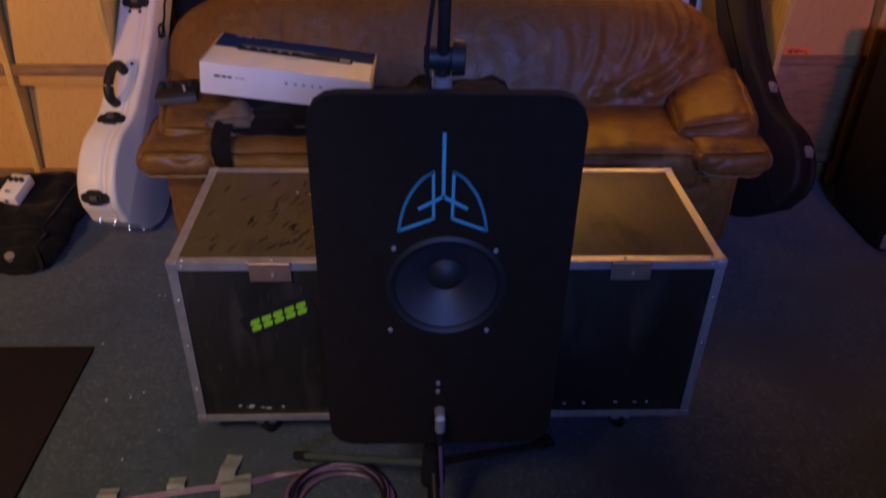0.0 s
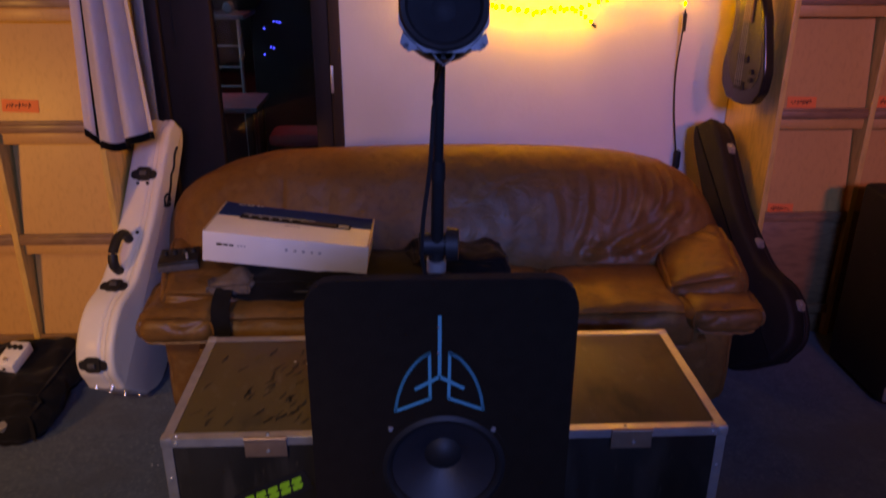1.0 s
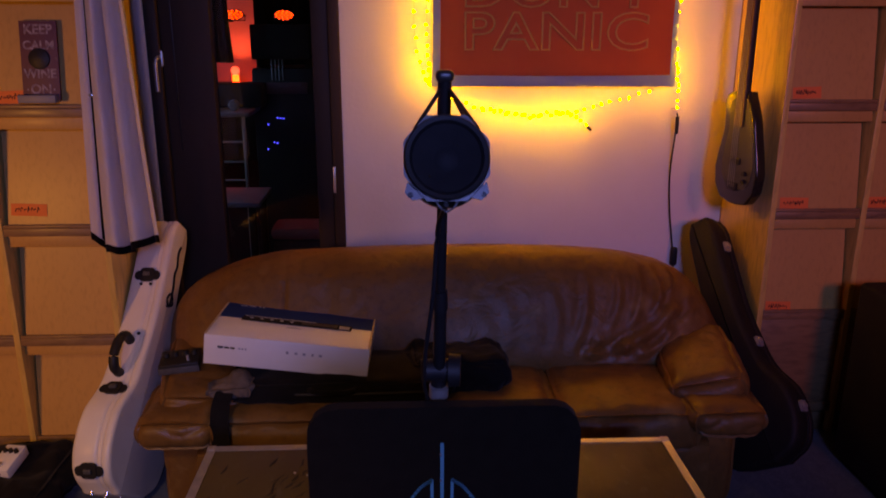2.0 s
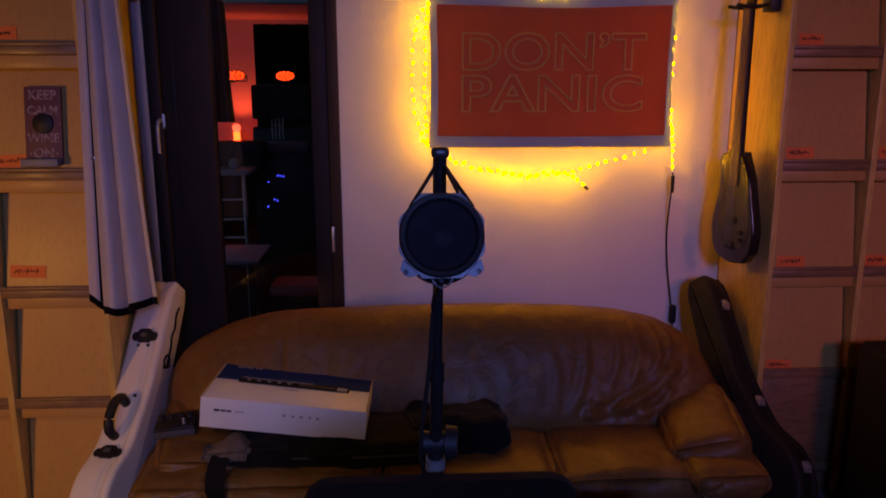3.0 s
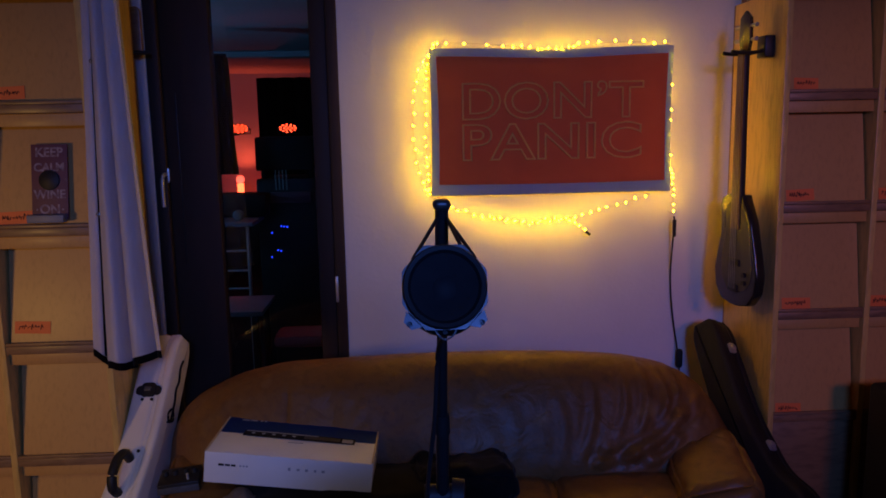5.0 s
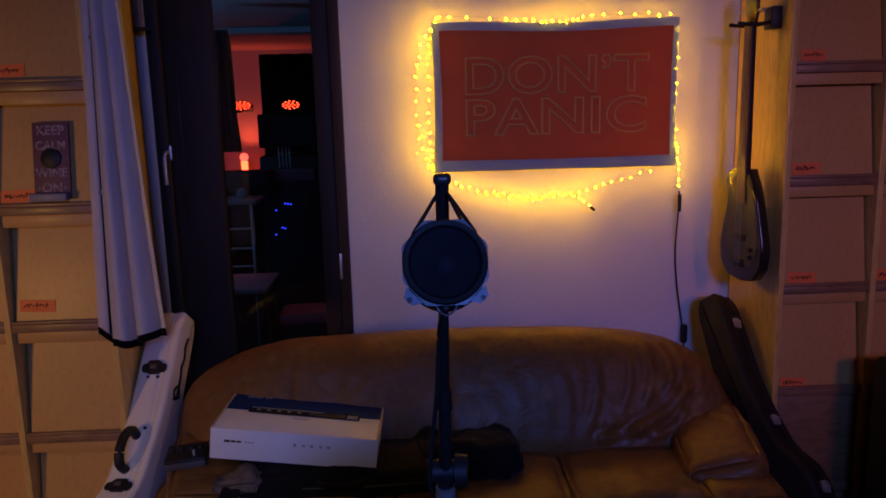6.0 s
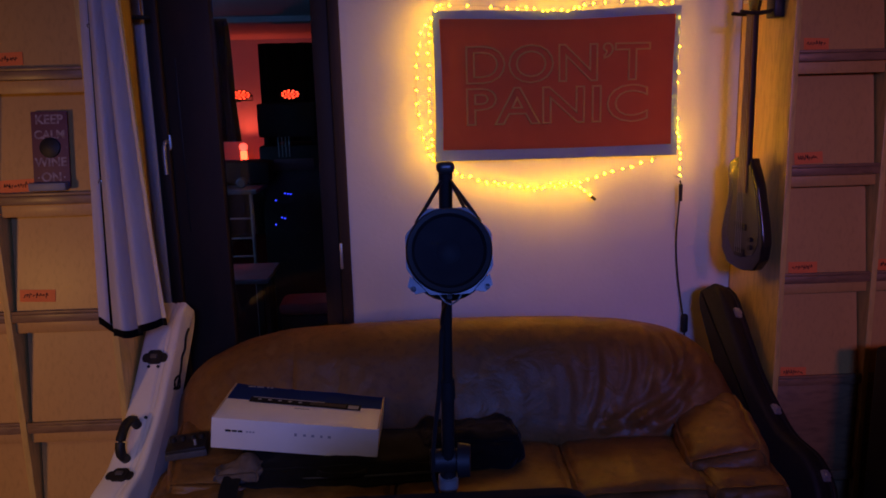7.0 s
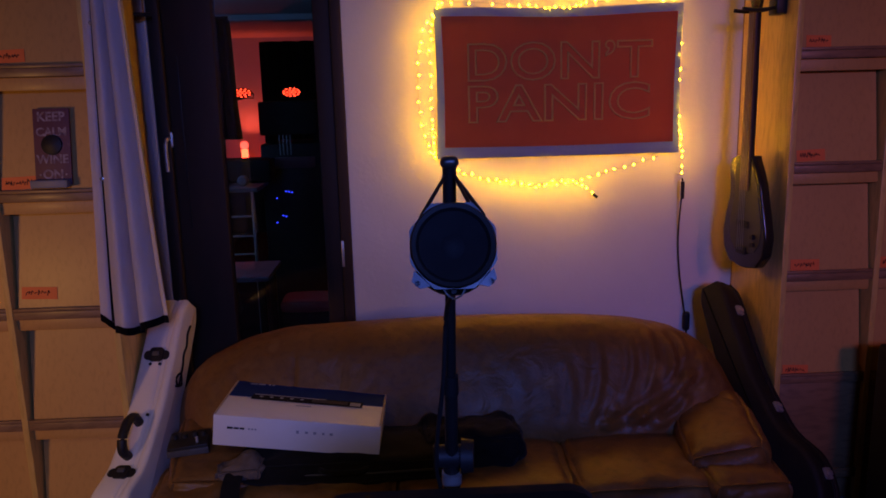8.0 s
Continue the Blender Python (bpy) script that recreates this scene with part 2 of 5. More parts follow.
white_shell = material("white_shell", (0.78, 0.72, 0.62), 0.42, second=(0.7, 0.63, 0.53), scale=6, bump=0.12, bump_scale=180, coat=0.1)
black_tolex = material("black_tolex", (0.010, 0.009, 0.009), 0.62, second=(0.015, 0.013, 0.012), scale=15, bump=0.5, bump_scale=260, spec=0.25, fine=(90.0, 0.74, 0.78, (0.08, 0.075, 0.07)))
card_white = material("card_white", (0.78, 0.77, 0.76), 0.45, second=(0.72, 0.71, 0.7), scale=8, bump=0.04)
card_blue = material("card_blue", (0.005, 0.022, 0.12), 0.6, spec=0.08, second=(0.007, 0.03, 0.15), scale=10)
card_brown = material("card_brown", (0.5, 0.4, 0.28), 0.7, scale=20)
ink = material("ink", (0.014, 0.014, 0.016), 0.6, scale=30, spec=0.08)
ink_grey = material("ink_grey", (0.35, 0.37, 0.42), 0.5, scale=30)
orange_card = material("orange_card", (0.85, 0.2, 0.04), 0.6, second=(0.78, 0.17, 0.03), scale=15)
curtain_cloth = material("curtain_cloth", (0.85, 0.83, 0.85), 0.85, second=(0.78, 0.76, 0.8), scale=8, bump=0.3, bump_scale=400, sheen=0.2, spec=0.2)
black_cloth = material("black_cloth", (0.0075, 0.0068, 0.0068), 0.95, second=(0.013, 0.011, 0.011), scale=20, bump=0.5, bump_scale=300, sheen=0.05, spec=0.08)
beige_cloth = material("beige_cloth", (0.2, 0.14, 0.1), 0.85, second=(0.07, 0.048, 0.038), scale=18, bump=0.5, bump_scale=250)
window_frame = material("window_frame", (0.036, 0.022, 0.014), 0.6, second=(0.05, 0.03, 0.019), scale=12, stretch=(1, 1, 0.2), spec=0.25, bump=0.2, bump_scale=60)
sign_red = material("sign_red", (0.8, 0.16, 0.05), 0.85, second=(0.74, 0.14, 0.045), scale=10, bump=0.3, bump_scale=350, spec=0.15)
# pale border cloth, its colour pushed bluer to carry the violet stage light
sign_border_lit = material("sign_border_lit", (0.33, 0.4, 0.8), 0.85, second=(0.3, 0.36, 0.74), scale=12, bump=0.3, bump_scale=350, spec=0.15)
sign_line = material("sign_line", (0.95, 0.5, 0.12), 0.8, second=(0.9, 0.45, 0.1), scale=30)


def back_lit(mat, colour, share):
    """Thin cloth that lets some of the light behind it through."""
    nt = mat.node_tree
    thin, both = nt.nodes.new("ShaderNodeBsdfTranslucent"), nt.nodes.new("ShaderNodeMixShader")
    thin.inputs["Color"].default_value = (*colour, 1)
    both.inputs[0].default_value = share
    nt.links.new(nt.nodes["Principled BSDF"].outputs[0], both.inputs[1])
    nt.links.new(thin.outputs[0], both.inputs[2])
    nt.links.new(both.outputs[0], nt.nodes["Material Output"].inputs[0])


back_lit(sign_red, (0.85, 0.2, 0.06), 0.07)
tape = material("tape", (0.5, 0.5, 0.47), 0.35, second=(0.4, 0.4, 0.38), scale=40, bump=0.4, bump_scale=80)
violet_cable = material("violet_cable", (0.2, 0.095, 0.2), 0.45, second=(0.15, 0.07, 0.16), scale=40)
dark_brown_floor = material("dark_brown_floor", (0.026, 0.017, 0.02), 0.95, second=(0.018, 0.013, 0.015), scale=70, bump=0.6, bump_scale=200, spec=0.1)
fretboard = wood("fretboard", (0.24, 0.14, 0.06), (0.17, 0.09, 0.04), (1, 1, 0.3))
bass_black = material("bass_black", (0.015, 0.012, 0.01), 0.22, second=(0.025, 0.02, 0.015), scale=8, coat=0.3)
guard = material("guard", (0.04, 0.035, 0.03), 0.35, second=(0.03, 0.026, 0.022), scale=20)
plum_print = material("plum_print", (0.10, 0.035, 0.05), 0.6, second=(0.14, 0.05, 0.06), scale=14, stain=(0.2, 0.12, 0.1), stain_scale=20, stain_low=0.62)
red_lit_cushion = material("red_lit_cushion", (0.5, 0.13, 0.1), 0.8, second=(0.42, 0.1, 0.08), scale=12, bump=0.3)
plate_metal = material("plate_metal", (0.11, 0.11, 0.115), 0.4, metal=0.3, second=(0.07, 0.07, 0.075), scale=60)
grey_plate = material("grey_plate", (0.2, 0.21, 0.23), 0.5, scale=15)
green_rubber = material("green_rubber", (0.075, 0.1, 0.085), 0.5, scale=15)
bulb_glow = glowing("bulb_glow", (1.0, 0.51, 0.0004), 430.0)
red_glow = glowing("red_glow", (1.0, 0.05, 0.015), 12.0)
blue_glow = glowing("blue_glow", (0.02, 0.05, 1.0), 3.0)
glass = bpy.data.materials.new("glass")
glass.use_nodes = True
g = glass.node_tree.nodes["Principled BSDF"]
g.inputs["Transmission Weight"].default_value, g.inputs["Roughness"].default_value, g.inputs["IOR"].default_value = 1.0, 0.0, 1.45
g.inputs["Base Color"].default_value = (0.85, 0.88, 0.9, 1)

# ---- the room ----
def wall_box(name, lo, hi, mat, parent=None, kind="structure", label="", category="wall"):
    c = [(a + b) / 2 for a, b in zip(lo, hi)]
    s = [b - a for a, b in zip(lo, hi)]
    return tagged(solo(name, box(c, s, 0.0), mat, label, category), kind=kind)


WALL = 2.915
WIN_L, WIN_R, WIN_B, WIN_T = -1.105, -0.345, 0.3, 2.45
wall_box("floor", (-2.8, -3.2, -0.1), (2.9, WALL + 0.2, 0.0), carpet, label="dark grey blue needle felt carpet floor", category="floor")
wall_box("ceiling", (-2.8, -3.2, 2.75), (2.9, WALL + 0.2, 2.85), plaster, label="plain white plaster ceiling", category="ceiling")
wall_box("wall_west", (-2.9, -3.2, 0), (-2.8, WALL + 0.2, 2.75), plaster, label="plain white plaster side wall")
wall_box("wall_east", (2.9, -3.2, 0), (3.0, WALL + 0.2, 2.75), plaster, label="plain white plaster side wall")
wall_box("wall_south", (-2.9, -3.3, 0), (3.0, -3.2, 2.75), dark_wall, label="plain dark wall behind the camera")
# the north wall, with the opening of the window
bm = bmesh.new()
for x0, x1, z0, z1 in ((-2.8, WIN_L, 0, 2.75), (WIN_R, 2.9, 0, 2.75), (WIN_L, WIN_R, 0, WIN_B), (WIN_L, WIN_R, WIN_T, 2.75)):
    box(((x0 + x1) / 2, WALL + 0.1, (z0 + z1) / 2), (x1 - x0, 0.2, z1 - z0), 0, bm=bm)
solo("wall_north", bm, plaster, "white plaster wall behind the sofa with a window", "wall", kind="structure")

# window: dark frame, sash, glass, handles
win = thing("window_1", "dark framed interior window with a clear glass pane", "window", pose(WIN_L, WALL, WIN_B), kind="structure")
wx, wz = (WIN_L + WIN_R) / 2, (WIN_B + WIN_T) / 2
for nm, x0, x1, z0, z1, y, d in (("jamb", WIN_L, WIN_L + 0.05, WIN_B, WIN_T, -0.01, 0.12), ("jamb", WIN_R - 0.045, WIN_R, WIN_B, WIN_T, -0.01, 0.12),
                                 ("head", WIN_L + 0.05, WIN_R - 0.045, WIN_T - 0.06, WIN_T, -0.01, 0.12), ("sill", WIN_L + 0.05, WIN_R - 0.045, WIN_B, WIN_B + 0.08, -0.01, 0.12),
                                 ("stile", WIN_L + 0.052, WIN_L + 0.25, WIN_B + 0.082, WIN_T - 0.062, 0.012, 0.07), ("stile", WIN_R - 0.115, WIN_R - 0.047, WIN_B + 0.082, WIN_T - 0.062, 0.012, 0.07),
                                 ("bottom_rail", WIN_L + 0.252, WIN_R - 0.117, WIN_B + 0.082, WIN_B + 0.2, 0.012, 0.07), ("top_rail", WIN_L + 0.252, WIN_R - 0.117, WIN_T - 0.13, WIN_T - 0.062, 0.012, 0.07)):
    part(nm, box(((x0 + x1) / 2, WALL + y + d / 2, (z0 + z1) / 2), (x1 - x0, d, z1 - z0), 0.006), window_frame, win)
pane = part("pane", box(((WIN_L + 0.25 + WIN_R - 0.115) / 2, WALL + 0.05, wz), (WIN_R - WIN_L - 0.36, 0.006, WIN_T - WIN_B - 0.3), 0), glass, win, "clear dark glass pane")
hx, hz = -1.06, 1.455
handle = part("handle", slab(rounded(0.026, 0.065, 0.012), 0.012, 0.003, m=pose(hx, WALL - 0.001, hz + 0.015)), alu, win, "brushed metal handle")
part("grip", tube(curve([(hx, WALL - 0.002, hz + 0.02), (hx, WALL - 0.035, hz + 0.018), (hx - 0.006, WALL - 0.04, hz - 0.01), (hx - 0.006, WALL - 0.04, hz - 0.11)], 6), 0.008, 10), alu, handle)
part("latch_plate", box((-0.384, WALL - 0.012, 0.978), (0.012, 0.006, 0.11), 0.002), alu, win, "thin metal strike plate")
part("edge_profile", box((-1.005, WALL + 0.01, 1.45), (0.006, 0.006, 0.7), 0.002), black_paint, win)
# light casing beside the window
solo("trim", box((WIN_L - 0.02, WALL - 0.006, 1.4), (0.036, 0.012, 2.6), 0.003), plaster, "pale casing strip beside the window", "trim", kind="structure")

# ---- the dim, deep room behind the glass ----
AY, ACEIL = 9.5, 2.32
wall_box("floor_2", (-4.2, WALL + 0.2, -0.1), (0.9, AY, 0.0), dark_brown_floor, label="dark floor of the room behind the window", category="floor")
wall_box("ceiling_2", (-4.2, WALL + 0.2, ACEIL), (0.9, AY, ACEIL + 0.1), plaster, label="pale ceiling of the room behind the window", category="ceiling")
wall_box("wall_far", (-4.2, AY, 0), (0.9, AY + 0.1, ACEIL), plaster, label="pale end wall of the room behind the window")
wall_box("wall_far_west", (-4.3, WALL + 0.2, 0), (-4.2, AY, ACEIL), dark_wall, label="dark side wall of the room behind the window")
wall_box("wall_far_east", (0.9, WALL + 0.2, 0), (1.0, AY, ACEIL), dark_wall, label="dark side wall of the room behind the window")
wall_box("ceiling_beam", (-4.2, 6.7, ACEIL - 0.05), (0.9, 6.9, ACEIL - 0.002), plaster, label="shallow pale beam across the ceiling of the far room", category="beam")


def par_can(x, y, z, turn, label, r=0.07):
    th = thing("stage_light", label, "stage light", pose(x, y, z, 0, 0, turn), group="red stage lights")
    m = WORLD[th] @ Matrix.Diagonal((1, 1, 0.5, 1))
    part("housing", lathe([(0, -0.12), (r * 0.8, -0.12), (r * 1.05, -0.02), (r * 1.12, 0.012), (r * 0.98, 0.012), (r * 0.97, 0.0), (0, 0.0)], 24), black_paint, th, m=m)
    for ring, count in ((0.0, 1), (0.45, 6), (0.85, 11)):
        for i in range(count):
            a = 2 * math.pi * i / count
            part("led", lathe([(0.0, 0.014), (r * 0.1, 0.01), (r * 0.1, 0.001), (0, 0.001)], 10, pose(r * ring * math.cos(a), 0, r * ring * math.sin(a))), red_glow, th, m=m)
    part("bracket", tube([(-r * 1.2, 0.04, 0), (-r * 1.2, 0.04, -r * 1.2), (r * 1.2, 0.04, -r * 1.2), (r * 1.2, 0.04, 0)], 0.008, 6), black_paint, th, m=m)
    return th


par_can(-0.868, 5.0, 1.652, 0, "black stage light with glowing red diodes on an equipment rack", r=0.06)
par_can(-1.206, 5.06, 1.655, 12, "black stage light with glowing red diodes behind a drape", r=0.06)
lamp("red_stage_beam", "SPOT", look((-0.868, 4.93, 1.66), (-0.78, 4.2, 0.45)), 1.2, (1.0, 0.1, 0.04), spot=90, radius=0.04)
lamp("red_uplight", "SPOT", look((-2.1, 9.28, 1.0), (-1.95, 9.42, 2.3)), 18, (1.0, 0.09, 0.04), spot=100, radius=0.03)
lamp("red_ceiling_wash", "SPOT", look((-2.1, 9.2, 1.05), (-1.4, 8.4, 2.3)), 12, (1.0, 0.09, 0.05), spot=110, radius=0.05)
solo("cabinet", box((-2.1, 9.25, 0.44), (0.5, 0.36, 0.88), 0.01), black_paint, "low black cabinet against the end wall of the far room", "cabinet")
solo("red_lamp_tube", rod((-2.1, 9.2, 0.88), (-2.1, 9.2, 1.0), 0.04), red_glow, "small glowing red lamp standing on a cabinet", "lamp")
lamp("dim_blue_light", "POINT", pose(-2.5, 4.3, 1.55), 13, (0.1, 0.36, 0.85), radius=0.15)

dr = thing("black_drape", "black folded drape on a pipe stand in the far room", "drape", pose(-1.38, 4.92, 0))
drape = bmesh.new()
rows = []
for z in (1.355, 1.6, 1.85, 2.05, 2.125):
    k = (2.125 - z) / 0.77
    rows.append([drape.verts.new((-1.53 + (0.3 + 0.03 * k) * i / 60 + 0.006 * math.sin(z * 7), 4.92 + (0.012 + 0.016 * k) * math.sin(i * 0.75 + 0.5 * z), z - 0.012 * (i / 60) ** 4 * (k < 0.1))) for i in range(61)])
for a, b in zip(rows, rows[1:]):
    for i in range(60):
        drape.faces.new((a[i], a[i + 1], b[i + 1], b[i]))
bmesh.ops.solidify(drape, geom=drape.faces[:], thickness=0.01)
part("cloth", drape, black_cloth, dr)
part("crossbar", rod((-1.56, 4.93, 2.128), (-1.235, 4.93, 2.128), 0.012), black_paint, dr)
part("post", rod((-1.5, 4.955, 0.02), (-1.5, 4.955, 2.12), 0.015), black_paint, dr)
part("arm", rod((-1.5, 4.96, 1.62), (-1.22, 5.1, 1.62), 0.012), black_paint, dr)
part("base_plate", box((-1.5, 4.955, 0.01), (0.3, 0.3, 0.02), 0.004), black_paint, dr)
# small pale block added just above the drape's crossbar
solo("pale_block", box((-1.372, 5.02, 2.15), (0.035, 0.03, 0.05), 0.004), grey_plate, "small pale block above the drape", "bracket")
back = bmesh.new()
rows = [[back.verts.new((-1.55 + 2.0 * i / 120, 7.6 + 0.04 * math.sin(i * 0.62 + 0.3 * z), z)) for i in range(121)] for z in (0.02, 0.8, 1.5, 2.15)]
for a, b in zip(rows, rows[1:]):
    for i in range(120):
        back.faces.new((a[i], a[i + 1], b[i + 1], b[i]))
bmesh.ops.solidify(back, geom=back.faces[:], thickness=0.012)
solo("stage_drape", back, black_cloth, "wide black stage drape closing off the far room", "drape")

shelf = thing("equipment_rack", "dark equipment rack with blue indicator lights", "rack", pose(-0.9, 5.1, 0))
part("body", box((-0.86, 5.3, 0.66), (0.5, 0.5, 1.3), 0.01), black_paint, shelf)
part("upper_case", box((-0.91, 5.24, 1.482), (0.39, 0.42, 0.225), 0.012), black_tolex, shelf)
for x in (-1.07, -0.75):
    part("upright", box((x, 5.3, 1.34), (0.03, 0.3, 0.06), 0.003), black_paint, shelf)
# red lamplight on this board is put into its plum colour
part("red_lit_board", box((-0.88, 5.04, 1.183), (0.27, 0.02, 0.075), 0.004), plum_print, shelf, "board coloured plum red for the red stage light on it")
for k, (x, z) in enumerate(((-0.955, 0.985), (-0.935, 0.982), (-0.915, 0.979), (-1.02, 0.94), (-0.985, 0.818), (-0.965, 0.812), (-1.03, 0.77))):
    part("indicator", box((x, 5.045, z), (0.009, 0.012, 0.007), 0.002), blue_glow, shelf)
for k in range(4):
    part("rail", rod((-0.975 + 0.024 * k, 5.04, 1.235), (-0.975 + 0.024 * k, 5.04, 1.37), 0.004), chrome, shelf)
desk = thing("keyboard_stand", "metal stand with a pale board in the far room", "stand", pose(-1.25, 4.9, 0))
part("board", box((-1.28, 4.9, 1.05), (0.42, 0.5, 0.03), 0.005), grey_plate, desk)
for x in (-1.44, -1.12):
    part("post", rod((x, 4.72, 0), (x, 4.72, 1.03), 0.012), alu, desk)
for z in (0.62, 0.74, 0.87):
    part("crossbar", rod((-1.44, 4.72, z), (-1.12, 4.72, z), 0.007), alu, desk)
phones = thing("headphones", "dark headphones with a pale ring lying on the board", "headphones", pose(-1.27, 4.78, 1.066))
part("band", tube(curve([(-1.33, 4.78, 1.09), (-1.31, 4.9, 1.085), (-1.25, 4.95, 1.085), (-1.19, 4.9, 1.085), (-1.18, 4.8, 1.09)], 6), 0.012, 8), rubber, phones)
for x in (-1.33, -1.18):
    part("ear_cup", lathe([(0, 0.02), (0.025, 0.02), (0.034, 0.01), (0.034, -0.02), (0, -0.02)], 20, pose(x, 4.75, 1.099)), grey_plate, phones, "pale ear cup")
solo("dark_case", box((-1.2, 5.0, 1.145), (0.36, 0.2, 0.155), 0.02), black_tolex, "dark padded case standing on the board", "case")
# bench added for a red patch in the glass, red light in its colour
bench = thing("bench", "added low bench, its cushion coloured red for a red lit patch", "bench", pose(-0.72, 4.3, 0))
part("cushion", puff((-0.72, 4.3, 0.4), (0.34, 0.26, 0.07), 0.03, 0.008, 10), red_lit_cushion, bench)
part("base", box((-0.72, 4.3, 0.18), (0.32, 0.24, 0.36), 0.01), black_paint, bench)
table = thing("table", "long dark table in the far room", "table", pose(-1.4, 4.3, 0))
part("top", box((-1.3, 4.3, 0.6), (0.74, 0.44, 0.03), 0.005), grey_plate, table)
for x in (-1.62, -0.98):
    for y in (4.13, 4.47):
        part("leg", box((x, y, 0.292), (0.04, 0.04, 0.584), 0.004), black_paint, table)

# ---- display racks ----
PITCH_Z = (0.1, 0.5, 0.905, 1.31, 1.715, 2.12)


def display_rack(x0, x1, y0, cols, top, depth, label, closed=False):
    """A rack of slanted display panels on shelf boards; x0 to x1, front at y0."""
    th = thing("display_rack", label, "shelf", pose((x0 + x1) / 2, y0 + depth / 2, 0), group="wooden display racks")
    t = 0.022
    xs = [x0 + (x1 - x0) * i / cols for i in range(cols + 1)]
    for i, x in enumerate(xs):
        edge = t / 2 if i == 0 else -t / 2 if i == cols else 0
        part("side_panel", box((x + edge, y0 + depth / 2, top / 2), (t, depth, top), 0.002), ply_side_lit, th)
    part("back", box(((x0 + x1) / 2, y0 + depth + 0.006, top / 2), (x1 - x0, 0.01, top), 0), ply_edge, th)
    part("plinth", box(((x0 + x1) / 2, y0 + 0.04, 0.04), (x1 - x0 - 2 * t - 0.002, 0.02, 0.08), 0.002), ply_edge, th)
    for i in range(cols):
        a = xs[i] + (t if i == 0 else t / 2) + 0.001
        b = xs[i + 1] - (t if i == cols - 1 else t / 2) - 0.001
        for k, z in enumerate(PITCH_Z):
            if z > top + 0.02:
                continue
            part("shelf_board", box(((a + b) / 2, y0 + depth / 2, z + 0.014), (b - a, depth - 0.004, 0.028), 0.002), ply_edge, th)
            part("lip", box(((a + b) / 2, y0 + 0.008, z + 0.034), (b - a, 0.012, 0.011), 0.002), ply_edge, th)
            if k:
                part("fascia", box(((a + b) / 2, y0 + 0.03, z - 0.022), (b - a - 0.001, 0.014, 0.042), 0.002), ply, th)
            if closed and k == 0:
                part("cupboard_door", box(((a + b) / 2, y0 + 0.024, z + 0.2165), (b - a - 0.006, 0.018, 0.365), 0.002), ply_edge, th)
            elif z < top - 0.1:
                h = 0.347
                m = pose((a + b) / 2, y0 + 0.03, z + 0.031, -9, 0, 0)
                part("slanted_panel", box((random.uniform(-0.003, 0.003), 0, h / 2), (b - a - 0.014, 0.008, h), 0.001, 1), ply, th, m=m)
    return th


LEFT_Y, RIGHT_Y = 2.31, 2.46
display_rack(-2.2, -1.105, LEFT_Y, 3, 2.55, 0.45, "honey coloured plywood display rack with slanted panels")
display_rack(1.277, 2.362, RIGHT_Y, 3, 2.11, 0.445, "plywood display rack with slanted panels and a bass on its side", True)


def paper_label(x, z, w, tilt, y, rackname, seed):
    rnd = random.Random(seed)
    th = thing("paper_label", "orange paper label with black handwriting on a rack panel", "label", pose(x, y, z), group="orange labels")
    m = pose(x, y, z, -9, tilt, 0)
    part("paper", box((0, 0, 0), (w, 0.0012, 0.042), 0), orange_card, th, m=m)
    sc = bmesh.new()
    cx = -w * 0.38
    while cx < w * 0.3:
        d = rnd.uniform(0.004, 0.009)
        strip([(cx, rnd.uniform(-0.008, 0)), (cx + d * 0.4, rnd.uniform(0.002, 0.012)), (cx + d, rnd.uniform(-0.006, 0.004))], 0.0022, -0.0012, 0.0008, sc)
        cx += d + rnd.uniform(0.001, 0.005)
    part("handwriting", sc, ink, th, m=m)


def panel_y(y0, z):
    k = max(q for q in PITCH_Z if q < z)
    return y0 + 0.03 + (z - k - 0.031) * math.tan(radians(9)) - 0.0058


for i, (x, z, w, tilt) in enumerate(((1.372, 1.775, 0.09, 2), (1.372, 1.372, 0.105, -2), (1.378, 0.962, 0.11, 1), (1.368, 0.546, 0.1, 2), (1.715, 0.962, 0.1, 1), (1.72, 1.372, 0.1, -2))):
    paper_label(x, z, w, tilt, panel_y(RIGHT_Y, z), "right", i)
for i, (x, z, w, tilt) in enumerate(((-1.375, 1.782, 0.11, -2), (-1.385, 1.372, 0.13, -2), (-1.375, 0.992, 0.12, 2), (-1.74, 0.98, 0.11, 1))):
    paper_label(x, z, w, tilt, panel_y(LEFT_Y, z), "left", 20 + i)

# small wine plaque on the left rack
plaque = thing("plaque", "weathered plum coloured wooden plaque with stencilled letters and a cup", "plaque", pose(-1.265, LEFT_Y - 0.002, 1.352))
pm = pose(-1.268, LEFT_Y + 0.012, 1.366, -9, 0, 0)
part("board", box((0, 0, 0.125), (0.118, 0.008, 0.25), 0.001), plum_print, plaque, m=pm)
letters_white = material("letters_white", (0.36, 0.29, 0.31), 0.7, second=(0.16, 0.09, 0.1), scale=60, amount=0.35)
for text, z, size in (("KEEP", 0.222, 0.042), ("CALM", 0.172, 0.038), ("WINE", 0.082, 0.04), ("ON", 0.032, 0.042)):
    words("lettering", text, size, letters_white, plaque, pm @ pose(0, -0.0046, z, 90), depth=0.0004, weight=0.0012)
for x in (-0.042, 0.042):
    part("dot", box((x, -0.0045, 0.032), (0.006, 0.001, 0.006), 0), letters_white, plaque, m=pm)
part("cup", lathe([(0, 0.012), (0.02, 0.01), (0.033, 0.005), (0.034, 0.0), (0, 0)], 24, pose(0, -0.005, 0.13)), rubber, plaque, "dark round cup shape", m=pm)
